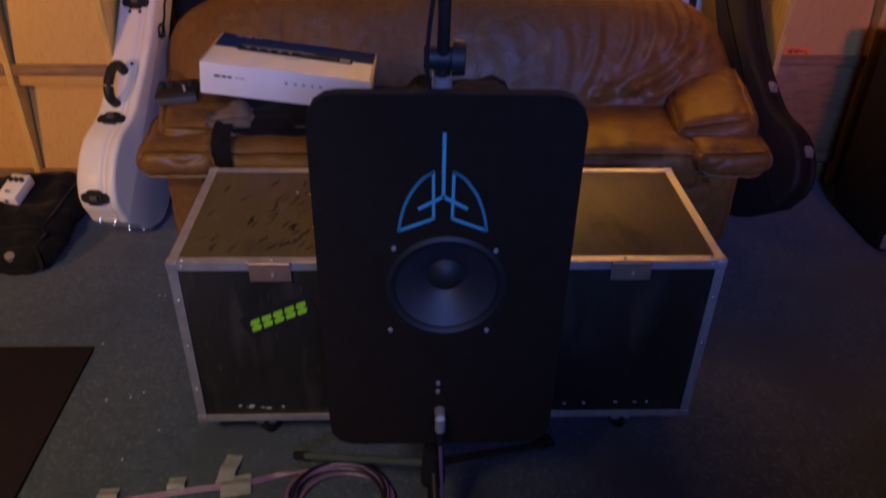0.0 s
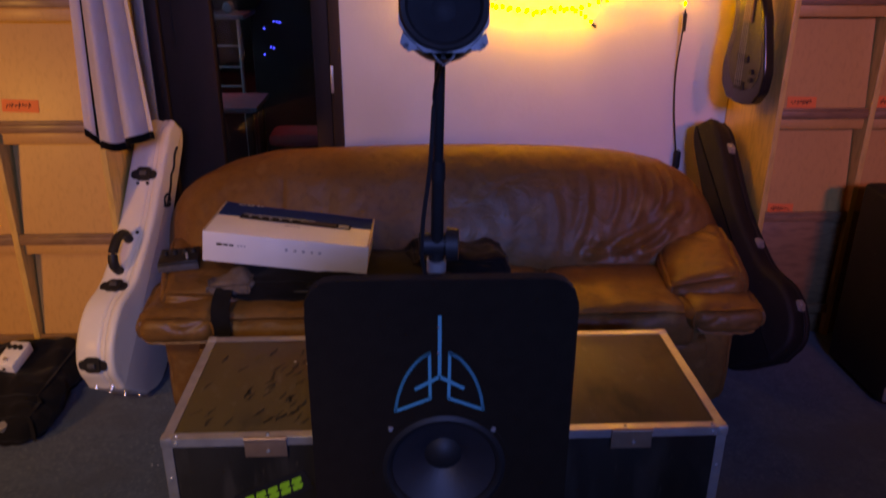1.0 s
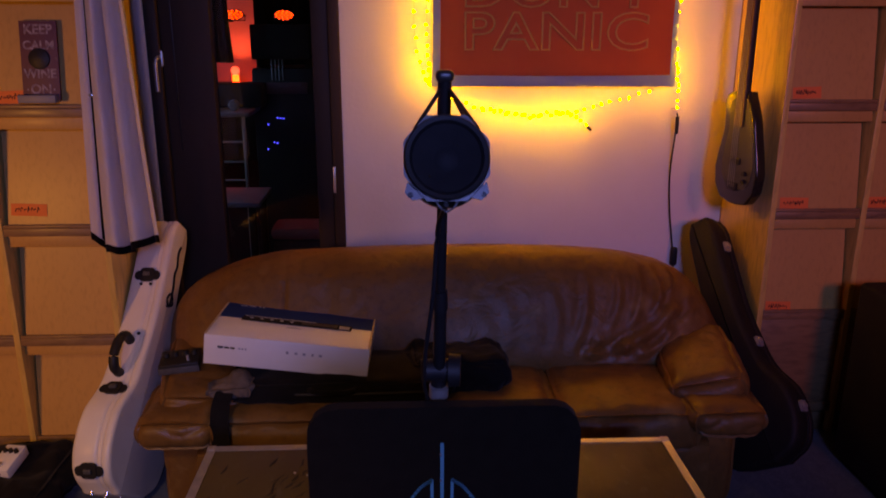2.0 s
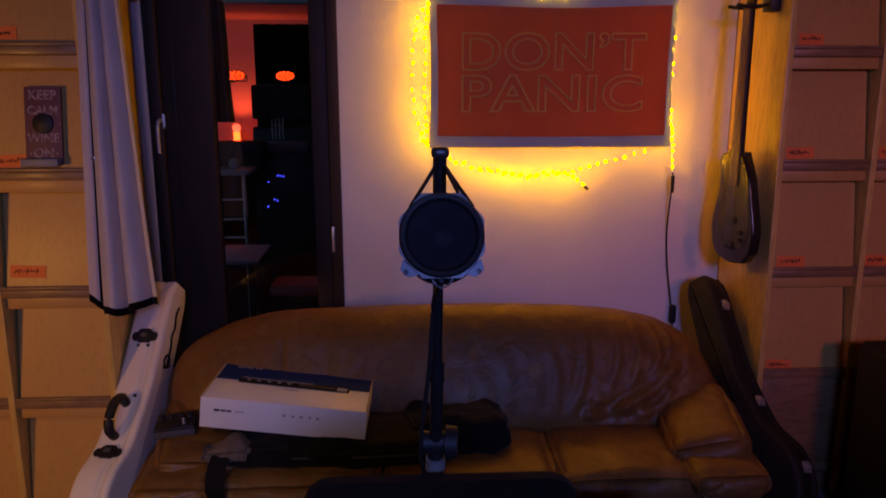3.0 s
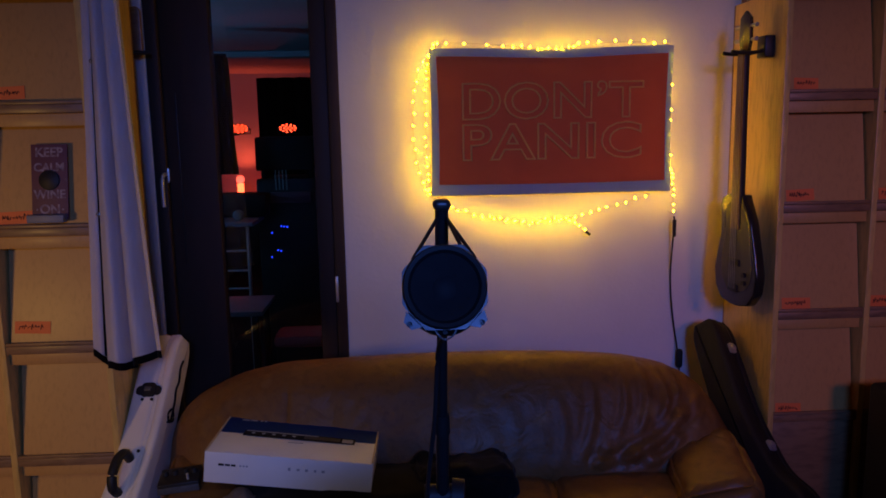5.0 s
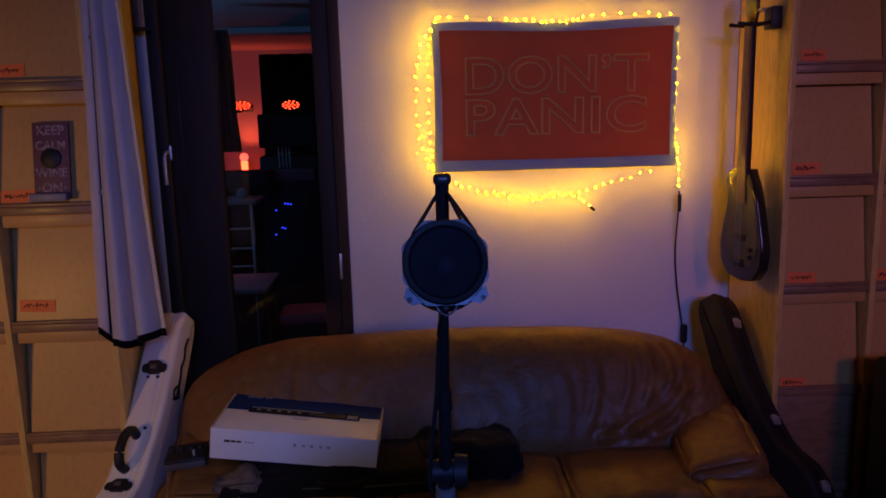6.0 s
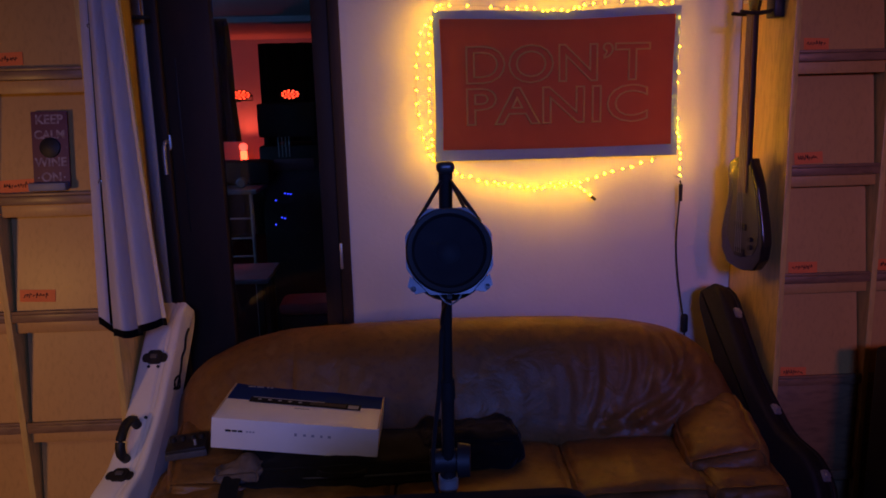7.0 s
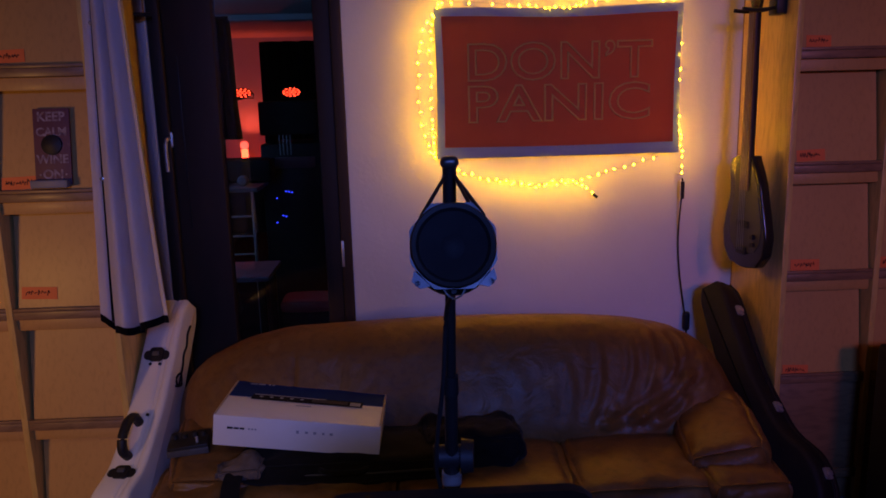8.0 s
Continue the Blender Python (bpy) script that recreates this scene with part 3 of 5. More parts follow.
part("stand", box((-1.275, LEFT_Y + 0.0, 1.37), (0.12, 0.035, 0.026), 0.003), grey_plate, plaque, "grey metal foot")

# curtain with a black hem, gathered beside the window
cur = thing("curtain", "white fabric curtain gathered in folds with black trim", "curtain", pose(-1.03, 2.24, 0.88))
N = 90


def curtain_line(f, z):
    """A point of the curtain at the share f of its width and height z."""
    k = (z - 0.88) / 1.6
    left = -1.135 + 0.085 * k
    right = -0.885 - 0.085 * min(k, 1.0) ** 0.8
    x = left + (right - left) * f
    amp = 0.034 * (1 - 0.35 * k) * (0.12 + 0.88 * min(1.0, (f / 0.36) ** 2))
    w = math.sin(f * 18.5 - 1.6 + 0.35 * math.sin(z * 2.1))
    y = 2.235 + 1.35 * amp * math.copysign(abs(w) ** 0.7, w) + 0.005 * math.sin(f * 41 + 1.0 + z) + 0.003 * noise.noise(Vector((f * 9, z * 3, 0)))
    return Vector((x + 0.014 * math.cos(f * 18.5 - 1.6), y, z - 0.012 * w * max(0.0, 1 - k * 2)))


def curtain_sheet(z0, z1, rows, push=0.0, f0=0.0, f1=1.0, thick=0.003):
    b = bmesh.new()
    grid = []
    for j in range(rows + 1):
        line = []
        for i in range(N + 1):
            f = f0 + (f1 - f0) * i / N
            z = z0 + (z1 - z0) * j / rows
            p = curtain_line(f, z)
            p.z += -0.04 * math.sin(math.pi * min(1, f * 1.25)) * (1 - (z - 0.9) / 1.9)
            p.y -= push
            line.append(b.verts.new(p))
        grid.append(line)
    for a, c in zip(grid, grid[1:]):
        for i in range(N):
            b.faces.new((a[i], a[i + 1], c[i + 1], c[i]))
    bmesh.ops.solidify(b, geom=b.faces[:], thickness=thick)
    return b


part("sheet", curtain_sheet(0.93, 2.7, 24), curtain_cloth, cur)
part("hem", curtain_sheet(0.905, 0.931, 2, 0.001, thick=0.005), black_cloth, cur, "black hem band")
part("edge_band", curtain_sheet(0.935, 2.7, 24, 0.006, 0.09, 0.16, thick=0.004), black_cloth, cur, "black edge band")
for z in (1.42, 1.9):
    p = curtain_line(0.1, z)
    part("eyelet", lathe([(0.007, 0.0), (0.007, 0.003), (0.004, 0.004), (0.004, 0.0)], 16, pose(p.x, p.y - 0.012, p.z - 0.03)), chrome, cur)
part("holder", rod((-1.2, 2.76, 1.95), (-1.06, 2.83, 1.95), 0.008), black_paint, cur, "black curtain rod holder")
solo("wooden_paddle", slab(rounded(0.045, 0.2, 0.02), 0.02, 0.004, m=pose(-1.122, 2.86, 2.03)), ply_edge, "small brown wooden paddle hanging on the casing", "ornament")

# ---- the sign with its string lights ----
SX0, SX1, SZ0, SZ1 = 0.02, 1.003, 1.367, 1.95
sign = thing("wall_sign", "red fabric banner with a pale border and outlined letters", "banner", pose(0.51, WALL, 1.367))
sb = bmesh.new()
NX, NZ = 48, 30
grid = []
for j in range(NZ + 1):
    line = []
    for i in range(NX + 1):
        u, v = i / NX, j / NZ
        x = SX0 + (SX1 - SX0) * u + 0.006 * math.sin(v * 3.1) * (1 - 2 * u)
        z = SZ0 + (SZ1 - SZ0) * v - 0.006 * math.sin(math.pi * u) * v + 0.004 * math.sin(u * 9) * v
        line.append(sb.verts.new((x, WALL - 0.08 + 0.004 * noise.noise(Vector((u * 4, v * 3, 0.3))), z)))
    grid.append(line)
for j, (a, c) in enumerate(zip(grid, grid[1:])):
    for i in range(NX):
        if not (2 <= i < NX - 2 and 3 <= j < NZ - 3):
            sb.faces.new((a[i], a[i + 1], c[i + 1], c[i]))
bmesh.ops.solidify(sb, geom=sb.faces[:], thickness=-0.014)
part("border", sb, sign_border_lit, sign, "pale lavender border, colour pushed bluer for the violet stage light", smooth=False)
rb = bmesh.new()
grid = []
for j in range(NZ + 1):
    line = []
    for i in range(NX + 1):
        u, v = i / NX, j / NZ
        x = SX0 + 0.03 + (SX1 - SX0 - 0.056) * u + 0.005 * math.sin(v * 3.1 + 0.4) * (1 - 2 * u)
        z = SZ0 + 0.046 + (SZ1 - SZ0 - 0.08) * v + 0.004 * math.sin(u * 7 + 1) * v - 0.004 * math.sin(math.pi * u)
        line.append(rb.verts.new((x, WALL - 0.0865 + 0.0015 * noise.noise(Vector((u * 4, v * 3, 0.3))), z)))
    grid.append(line)
for a, c in zip(grid, grid[1:]):
    for i in range(NX):
        rb.faces.new((a[i], a[i + 1], c[i + 1], c[i]))
part("field", rb, sign_red, sign, "red printed field")


def outlined(text, cx, cz, width, height):
    """Letters as raised outlines: the rim of each glyph swept by a fine line."""
    cu = bpy.data.curves.new("lettering", "FONT")
    cu.body, cu.size, cu.align_x, cu.align_y, cu.fill_mode = text, 0.2, "CENTER", "CENTER", "NONE"
    cu.offset, cu.bevel_depth, cu.bevel_resolution, cu.resolution_u, cu.space_character = 0.003, 0.0034, 0, 4, 1.04
    ob = bpy.data.objects.new("lettering", cu)
    scene.collection.objects.link(ob)
    me = bpy.data.meshes.new_from_object(ob.evaluated_get(bpy.context.evaluated_depsgraph_get()))
    bpy.data.objects.remove(ob)
    co = np.empty(len(me.vertices) * 3)
    me.vertices.foreach_get("co", co)
    co = co.reshape(-1, 3)
    lo, hi = co.min(0), co.max(0)
    co[:, 0] = (co[:, 0] - (lo[0] + hi[0]) / 2) * width / (hi[0] - lo[0])
    co[:, 1] = (co[:, 1] - (lo[1] + hi[1]) / 2) * height / (hi[1] - lo[1])
    me.vertices.foreach_set("co", co.ravel())
    me.materials.clear()
    me.materials.append(sign_line)
    return link("lettering", me, sign, pose(cx, WALL - 0.0885, cz, 90), "thin orange outlined capital letters")


outlined("DON\u2019T", 0.515, 1.742, 0.735, 0.15)
outlined("PANIC", 0.512, 1.58, 0.73, 0.15)

strings = thing("string_lights", "warm yellow fairy lights strung round the banner on a thin wire", "string lights", pose(0.5, WALL, 1.2))
rnd = random.Random(5)
Y = WALL - 0.072
runs = [
    ([(0.03, Y, 1.945), (0.07, Y, 1.972), (0.3, Y, 1.962), (0.42, Y, 1.947), (0.5, Y, 1.944), (0.58, Y, 1.946), (0.66, Y, 1.962), (0.85, Y, 1.968), (0.985, Y, 1.956)], 25),
    ([(0.02, Y, 1.94), (-0.03, Y, 1.84), (-0.047, Y, 1.7), (-0.044, Y, 1.55), (-0.01, Y, 1.41), (0.02, Y, 1.37)], 16),
    ([(0.022, Y, 1.93), (0.004, Y, 1.82), (0.002, Y, 1.65), (0.005, Y, 1.5), (0.014, Y, 1.38)], 15),
    ([(0.04, Y, 1.355), (0.15, Y, 1.3), (0.3, Y, 1.272), (0.45, Y, 1.252), (0.6, Y, 1.268), (0.75, Y, 1.305), (0.92, Y, 1.352)], 26),
    ([(0.2, Y - 0.004, 1.282), (0.33, Y - 0.004, 1.26), (0.42, Y - 0.004, 1.245), (0.52, Y - 0.004, 1.27), (0.6, Y - 0.004, 1.25), (0.66, Y - 0.004, 1.2)], 14),
    ([(0.998, Y, 1.93), (0.999, Y, 1.7), (1.0, Y, 1.5), (1.014, Y, 1.4), (1.022, Y, 1.27)], 18),
]
bulb_me = mesh_of("bulb", lathe([(0, -0.0028), (0.0017, -0.0012), (0.002, 0.0013), (0, 0.0043)], 6), bulb_glow)
for pts, count in runs:
    line = curve(pts, 12)
    part("wire", tube(line, 0.0011, 5), alu, strings)
    for i in range(count):
        f = (i + 0.5) / count * (len(line) - 1)
        a = line[int(f)].lerp(line[min(int(f) + 1, len(line) - 1)], f % 1)
        link("bulb", bulb_me, strings, pose(a.x + rnd.uniform(-0.004, 0.004), a.y - 0.004, a.z + rnd.uniform(-0.006, 0.006), rnd.uniform(-90, 90), 0, rnd.uniform(0, 180)))
for x, z in ((0.03, 1.945), (0.3, 1.962), (0.58, 1.946), (0.985, 1.956), (-0.047, 1.7), (0.002, 1.65), (0.04, 1.355), (0.45, 1.252), (0.2, 1.282), (0.92, 1.352), (1.0, 1.5), (1.022, 1.27)):
    part("pin", rod((x, WALL + 0.004, z + 0.003), (x, Y - 0.003, z + 0.001), 0.0012, n=6), steel, strings)
part("wire_end", rod((0.655, Y - 0.004, 1.206), (0.672, Y - 0.006, 1.192), 0.006), rubber, strings, "black end cap")
YW = WALL - 0.012
cord = [(1.024, Y, 1.26), (1.027, Y, 1.235), (1.03, Y + 0.02, 1.16), (1.037, YW, 1.0), (1.048, YW, 0.85), (1.073, YW, 0.69), (1.082, YW, 0.65)]
part("power_cord", tube(curve(cord, 8), 0.0035, 8), rubber, strings, "black power cord")
part("plug", rod((1.027, Y, 1.245), (1.028, Y, 1.175), 0.008, 0.007), rubber, strings)
part("inline_switch", puff((1.084, YW - 0.004, 0.63), (0.03, 0.026, 0.085), 0.012, 0.0, 6), rubber, strings, "black cord switch")
part("tail_cord", tube([(1.086, YW, 0.6), (1.092, YW, 0.5), (1.1, YW, 0.3)], 0.0035, 8), rubber, strings)

# ---- the sofa ----
sofa = thing("sofa", "worn brown leather sofa with padded arms and creased back", "sofa", pose(0.07, 2.25, 0))
rf = random.Random(11)
folds = [
    (0.56, 0.475, 0.7, 0.505, 0.024, 0.017), (0.69, 0.5, 0.88, 0.625, 0.03, 0.021), (0.74, 0.48, 0.86, 0.54, 0.022, 0.018),
    (0.87, 0.61, 0.95, 0.66, 0.018, 0.018), (0.83, 0.545, 0.955, 0.61, 0.018, 0.017), (0.8, 0.6, 0.815, 0.74, 0.017, 0.016),
    (0.86, 0.65, 0.85, 0.755, 0.017, 0.016), (0.72, 0.58, 0.75, 0.775, 0.011, 0.014), (0.64, 0.57, 0.67, 0.77, 0.007, 0.015),
    (0.9, 0.69, 0.945, 0.72, 0.008, 0.013), (0.5, 0.49, 0.56, 0.75, 0.006, 0.017), (0.6, 0.52, 0.66, 0.47, 0.012, 0.013),
    (0.42, 0.47, 0.43, 0.7, 0.004, 0.02)]
for k in range(9):
    x0 = -0.8 + 0.13 * k + rf.uniform(-0.04, 0.04)
    folds.append((x0, rf.uniform(0.45, 0.55), x0 + rf.uniform(-0.05, 0.05), rf.uniform(0.66, 0.78), rf.uniform(0.0008, 0.002), rf.uniform(0.018, 0.03)))
for k in range(6):
    x0 = -0.85 + 0.05 * k
    folds.append((x0 + 0.1, 0.46, x0 - rf.uniform(0.02, 0.1), 0.68, rf.uniform(0.003, 0.007), rf.uniform(0.012, 0.02)))


def crease(x, z):
    d = 0.0
    for x0, z0, x1, z1, depth, w in folds:
        dx, dz = x1 - x0, z1 - z0
        t = max(0.0, min(1.0, ((x - x0) * dx + (z - z0) * dz) / (dx * dx + dz * dz)))
        bend = 0.025 * math.sin(t * math.pi)
        px, pz = x0 + dx * t + bend, z0 + dz * t
        q = ((x - px) ** 2 + (z - pz) ** 2) / (w * w)
        if q < 9:
            e = math.sin(math.pi * (0.12 + 0.76 * t))
            d += e * depth * (math.exp(-q) - 0.35 * math.exp(-((math.sqrt(q) - 1.7) ** 2) * 2))
    return d


CREST_X = [-0.99, -0.95, -0.88, -0.72, -0.545, -0.13, 0.2, 0.51, 0.7, 0.85, 0.97, 1.03, 1.09, 1.13]
CREST_Z = [0.5, 0.6, 0.68, 0.76, 0.8, 0.815, 0.817, 0.807, 0.79, 0.757, 0.7, 0.64, 0.55, 0.45]


def crest(x):
    return float(np.mean([np.interp(x + d, CREST_X, CREST_Z) for d in (-0.04, -0.02, 0, 0.02, 0.04)]))


bb = bmesh.new()
SECTION = curve([(2.30, 0.25, 0), (2.245, 0.36, 0), (2.215, 0.44, 0), (2.235, 0.54, 0), (2.29, 0.66, 0), (2.355, 0.76, 0), (2.44, 0.81, 0), (2.54, 0.795, 0), (2.62, 0.71, 0), (2.66, 0.55, 0), (2.68, 0.15, 0)], 9)
NXB = 230
cols = []
for i in range(NXB + 1):
    x = -0.96 + 2.07 * i / NXB
    k = crest(x)
    end = min(1.0, min(x + 0.96, 1.11 - x) / 0.16)
    end = math.sin(max(end, 0) * math.pi / 2)
    col = []
    for j, s in enumerate(SECTION):
        y, z = s.x, s.y
        if z > 0.42:
            z = 0.42 + (z - 0.42) * (k - 0.42) / 0.395
        mid = 2.5
        y = mid + (y - mid) * (0.45 + 0.55 * end)
        c = crease(x, z) if y < mid else 0.0
        n1 = 0.006 * noise.noise(Vector((x * 5, y * 5, z * 5))) + 0.0025 * noise.noise(Vector((x * 17, y * 17, z * 17)))
        seam = -0.006 * math.exp(-((x - 0.03) / 0.008) ** 2) - 0.006 * math.exp(-((x + 0.52) / 0.008) ** 2)
        col.append(bb.verts.new((x, y - c - n1 - seam * (1 if y < mid else 0), z + 0.4 * (c + n1))))
    cols.append(col)
for a, c in zip(cols, cols[1:]):
    for j in range(len(a) - 1):
        bb.faces.new((a[j], a[j + 1], c[j + 1], c[j]))
    bb.faces.new((a[-1], a[0], c[0], c[-1]))
bb.faces.new(cols[0])
bb.faces.new(cols[-1][::-1])
part("backrest", bb, leather, sofa, "creased leather backrest with a rounded crest")


def soft(seed, a=0.006, f=9.0, b=0.002):
    def w(p):
        q = p * f + Vector((seed, seed * 1.7, 0))
        r = abs(noise.noise(q * 0.8 + Vector((3, 1, 2))))
        return a * noise.noise(q) - 1.3 * a * math.exp(-(r / 0.09) ** 2) * 0.5 + b * noise.noise(q * 4)
    return w


for i, (x0, x1) in enumerate(((-0.72, -0.16), (-0.155, 0.395), (0.4, 0.855))):
    def edge_pleats(p, lo=x0, hi=x1, s=i):
        near = math.exp(-((p.y - 1.88) / 0.07) ** 2)
        return soft(4.1 + s)(p) + 0.006 * near * math.sin(p.x * 55 + 3 * noise.noise(p * 6)) * (0.5 + 0.5 * noise.noise(p * 4))
    part("seat_cushion", puff(((x0 + x1) / 2, 2.07, 0.355), (x1 - x0 + 0.004, 0.42, 0.15), 0.05, 0.018, 26, edge_pleats), leather, sofa)
part("front_panel", puff((0.07, 1.93, 0.17), (1.66, 0.1, 0.27), 0.03, 0.01, 16, soft(9.0, 0.005, 5)), leather, sofa)
part("base", box((0.07, 2.3, 0.14), (1.9, 0.66, 0.2), 0.02), leather, sofa)
for sx, x in ((-1, -0.785), (1, 0.915)):
    part("arm_panel", puff((x, 2.21, 0.21), (0.2, 0.54, 0.38), 0.05, 0.006, 18, soft(2.0 + x, 0.005, 6)), leather, sofa)
    part("arm_roll", puff((x + sx * 0.012, 2.12, 0.405), (0.25, 0.6, 0.1), 0.05, 0.012, 28, soft(5.0 + x, 0.008, 9, 0.003), pose(0, 0, 0)), leather, sofa, "padded arm roll")
    rise, thick_, lean_ = (0.46, 0.12, 14) if sx > 0 else (0.455, 0.075, 7)
    hub = Matrix.Translation((x + 0.015, 2.15, rise))
    turn = hub @ Euler((radians(5), radians(-sx * lean_), radians(-sx * 10))).to_matrix().to_4x4() @ hub.inverted()
    part("arm_pillow", puff((x + 0.015, 2.15, rise), (0.26, 0.42, thick_), thick_ * 0.46, 0.012, 32, soft(7.0 + x, 0.008, 7, 0.003), turn), leather, sofa, "soft leather arm pillow")
for x in (-0.78, 0.92):
    for y in (1.95, 2.55):
        part("foot", rod((x, y, 0), (x, y, 0.05), 0.03, 0.035), black_paint, sofa)

# ---- things on the sofa ----
BOXM = pose(-0.468, 2.148, 0.584, -1.2, 6.2, -2.0)
carton = thing("product_box", "white cardboard product box with a blue printed lid band", "box", BOXM)
BW, BD, BH = 0.526, 0.301, 0.103
part("body", box((0, 0, -0.001), (BW, BD, BH - 0.002), 0.0025), card_white, carton, m=BOXM)
part("lid_band", box((0.0, BD * 0.27, BH / 2 - 0.0008), (BW - 0.012, BD * 0.45, 0.0012), 0), card_blue, carton, "dark blue printed band", m=BOXM)
part("lid_edge", box((BW / 2 - 0.0035, 0, BH / 2 + 0.0004), (0.006, BD - 0.004, 0.0012), 0), card_brown, carton, m=BOXM)
part("lid_edge", box((-BW / 2 + 0.0035, 0, BH / 2 + 0.0004), (0.006, BD - 0.004, 0.0012), 0), card_brown, carton, m=BOXM)
pm = BOXM @ pose(0.005, 0.012, BH / 2, 0, 0, -1.5)
dv = part("printed_device", box((0, 0, 0.0006), (0.37, 0.044, 0.0012), 0), ink, carton, "printed picture of a rack device", m=pm)
part("printed_screen", box((0.075, 0.002, 0.0014), (0.12, 0.026, 0.0006), 0), guard, dv, "dark grey printed screen", m=pm)
part("printed_end", box((0.16, -0.002, 0.0017), (0.035, 0.028, 0.0006), 0), ink_grey, dv, m=pm)
part("printed_edge", box((-0.06, 0.019, 0.0014), (0.24, 0.006, 0.0006), 0), ink_grey, dv, m=pm)
for i in range(5):
    part("printed_knob", lathe([(0, 0.0005), (0.0065, 0.0004), (0.0065, 0)], 12, pose(-0.155 + 0.034 * i, 0.003, 0.0012, -90)), ink_grey, dv, m=pm)
for x, w, z, h, mt in ((-0.21, 0.018, 0.01, 0.007, ink), (-0.19, 0.016, 0.01, 0.006, ink), (-0.172, 0.014, 0.01, 0.006, ink), (-0.15, 0.006, 0.01, 0.005, ink_grey), (-0.14, 0.006, 0.01, 0.005, ink_grey),
                       (-0.13, 0.006, 0.01, 0.005, ink_grey), (0.002, 0.008, 0.012, 0.01, ink_grey), (0.03, 0.009, 0.012, 0.007, ink_grey), (0.056, 0.009, 0.012, 0.008, ink_grey), (0.083, 0.007, 0.012, 0.008, ink_grey), (0.108, 0.01, 0.012, 0.008, ink_grey)):
    part("printed_mark", box((x, -BD / 2 - 0.0004, z), (w, 0.001, h), 0), mt, carton, m=BOXM)
for x, w in ((-0.2, 0.024), (-0.172, 0.024), (-0.145, 0.008), (-0.132, 0.008)):
    part("printed_mark", box((x, BD * 0.43, BH / 2 + 0.0004), (w, 0.009, 0.0006), 0), ink_grey, carton, m=BOXM)
part("printed_mark", box((0.0, -0.035, BH / 2 + 0.0001), (0.05, 0.005, 0.0006), 0), ink_grey, carton, m=BOXM)


def cloth_pile(name, c, s, material_, label, seed, category="bag", amp=0.035, cuts=26):
    def w(p):
        q = p * 7 + Vector((seed, 0, seed))
        return amp * noise.noise(q) + amp * 0.5 * noise.noise(q * 2.3) + amp * 0.2 * noise.noise(q * 6)
    return solo(name, puff(c, s, min(s) * 0.45, 0.01, cuts, w), material_, label, category)


gig = thing("gig_bag", "black padded gig bag lying flat on the sofa seat", "bag", pose(-0.3, 2.08, 0.43))
part("body", puff((-0.3, 2.08, 0.475), (0.72, 0.27, 0.085), 0.038, 0.01, 26, lambda p: 0.014 * noise.noise(p * 7) + 0.006 * noise.noise(p * 18)), black_cloth, gig)
part("zipper", tube(curve([(-0.64, 1.955, 0.485), (-0.4, 1.938, 0.48), (-0.15, 1.936, 0.482), (0.03, 1.95, 0.48)], 8), 0.004, 6), rubber, gig)
part("carry_handle", tube(curve([(-0.4, 1.945, 0.495), (-0.37, 1.915, 0.5), (-0.28, 1.912, 0.5), (-0.25, 1.944, 0.495)], 6), 0.008, 8), black_cloth, gig)
cloth_pile("jacket", (0.08, 2.12, 0.49), (0.34, 0.22, 0.13), black_cloth, "crumpled black jacket lying on the sofa seat", 2.5, "jacket", amp=0.03)
cloth_pile("scarf", (-0.655, 1.985, 0.49), (0.15, 0.11, 0.05), beige_cloth, "crumpled beige scarf beside the product box", 4.5, "scarf", amp=0.045, cuts=34)
strap = bmesh.new()
sp = curve([(-0.62, 2.08, 0.515), (-0.655, 1.98, 0.5), (-0.665, 1.89, 0.47), (-0.66, 1.84, 0.42), (-0.655, 1.835, 0.3), (-0.65, 1.84, 0.2)], 6)
for i in range(len(sp) - 1):
    a, b = sp[i], sp[i + 1]
    vs = [strap.verts.new(p + Vector((d, 0, 0))) for p, d in ((a, -0.028), (a, 0.028), (b, 0.028), (b, -0.028))]
    strap.faces.new(vs)
bmesh.ops.remove_doubles(strap, verts=strap.verts, dist=0.0005)
bmesh.ops.solidify(strap, geom=strap.faces[:], thickness=0.005)
solo("shoulder_strap", strap, black_cloth, "wide black strap hanging over the sofa seat", "strap")
dev = thing("pedal", "small dark effect pedal with a metal rim on the sofa arm", "pedal", pose(-0.85, 2.1, 0.54))
dm = pose(-0.845, 2.12, 0.521, 4, -3, 8)
part("body", box((0, 0, 0), (0.13, 0.11, 0.036), 0.006), black_paint, dev, m=dm)
part("face", box((0, -0.056, -0.004), (0.13, 0.004, 0.022), 0.001), plate_metal, dev, m=dm)
for x in (-0.045, -0.015, 0.018, 0.045):
    part("knob", rod((x, 0.01, 0.018), (x, 0.01, 0.032), 0.011, 0.009), rubber, dev, m=dm)
part("switch", rod((0.03, -0.035, 0.018), (0.03, -0.035, 0.036), 0.005), chrome, dev, m=dm)

# ---- guitar cases ----
CASE_A = [0.0, 0.012, 0.05, 0.12, 0.2, 0.265, 0.31, 0.35, 0.4, 0.46, 0.53, 0.62, 0.72, 0.84, 0.935, 0.985, 1.0]
CASE_W = [0.06, 0.115, 0.172, 0.2, 0.202, 0.186, 0.152, 0.124, 0.108, 0.096, 0.082, 0.07, 0.067, 0.065, 0.063, 0.05, 0.03]


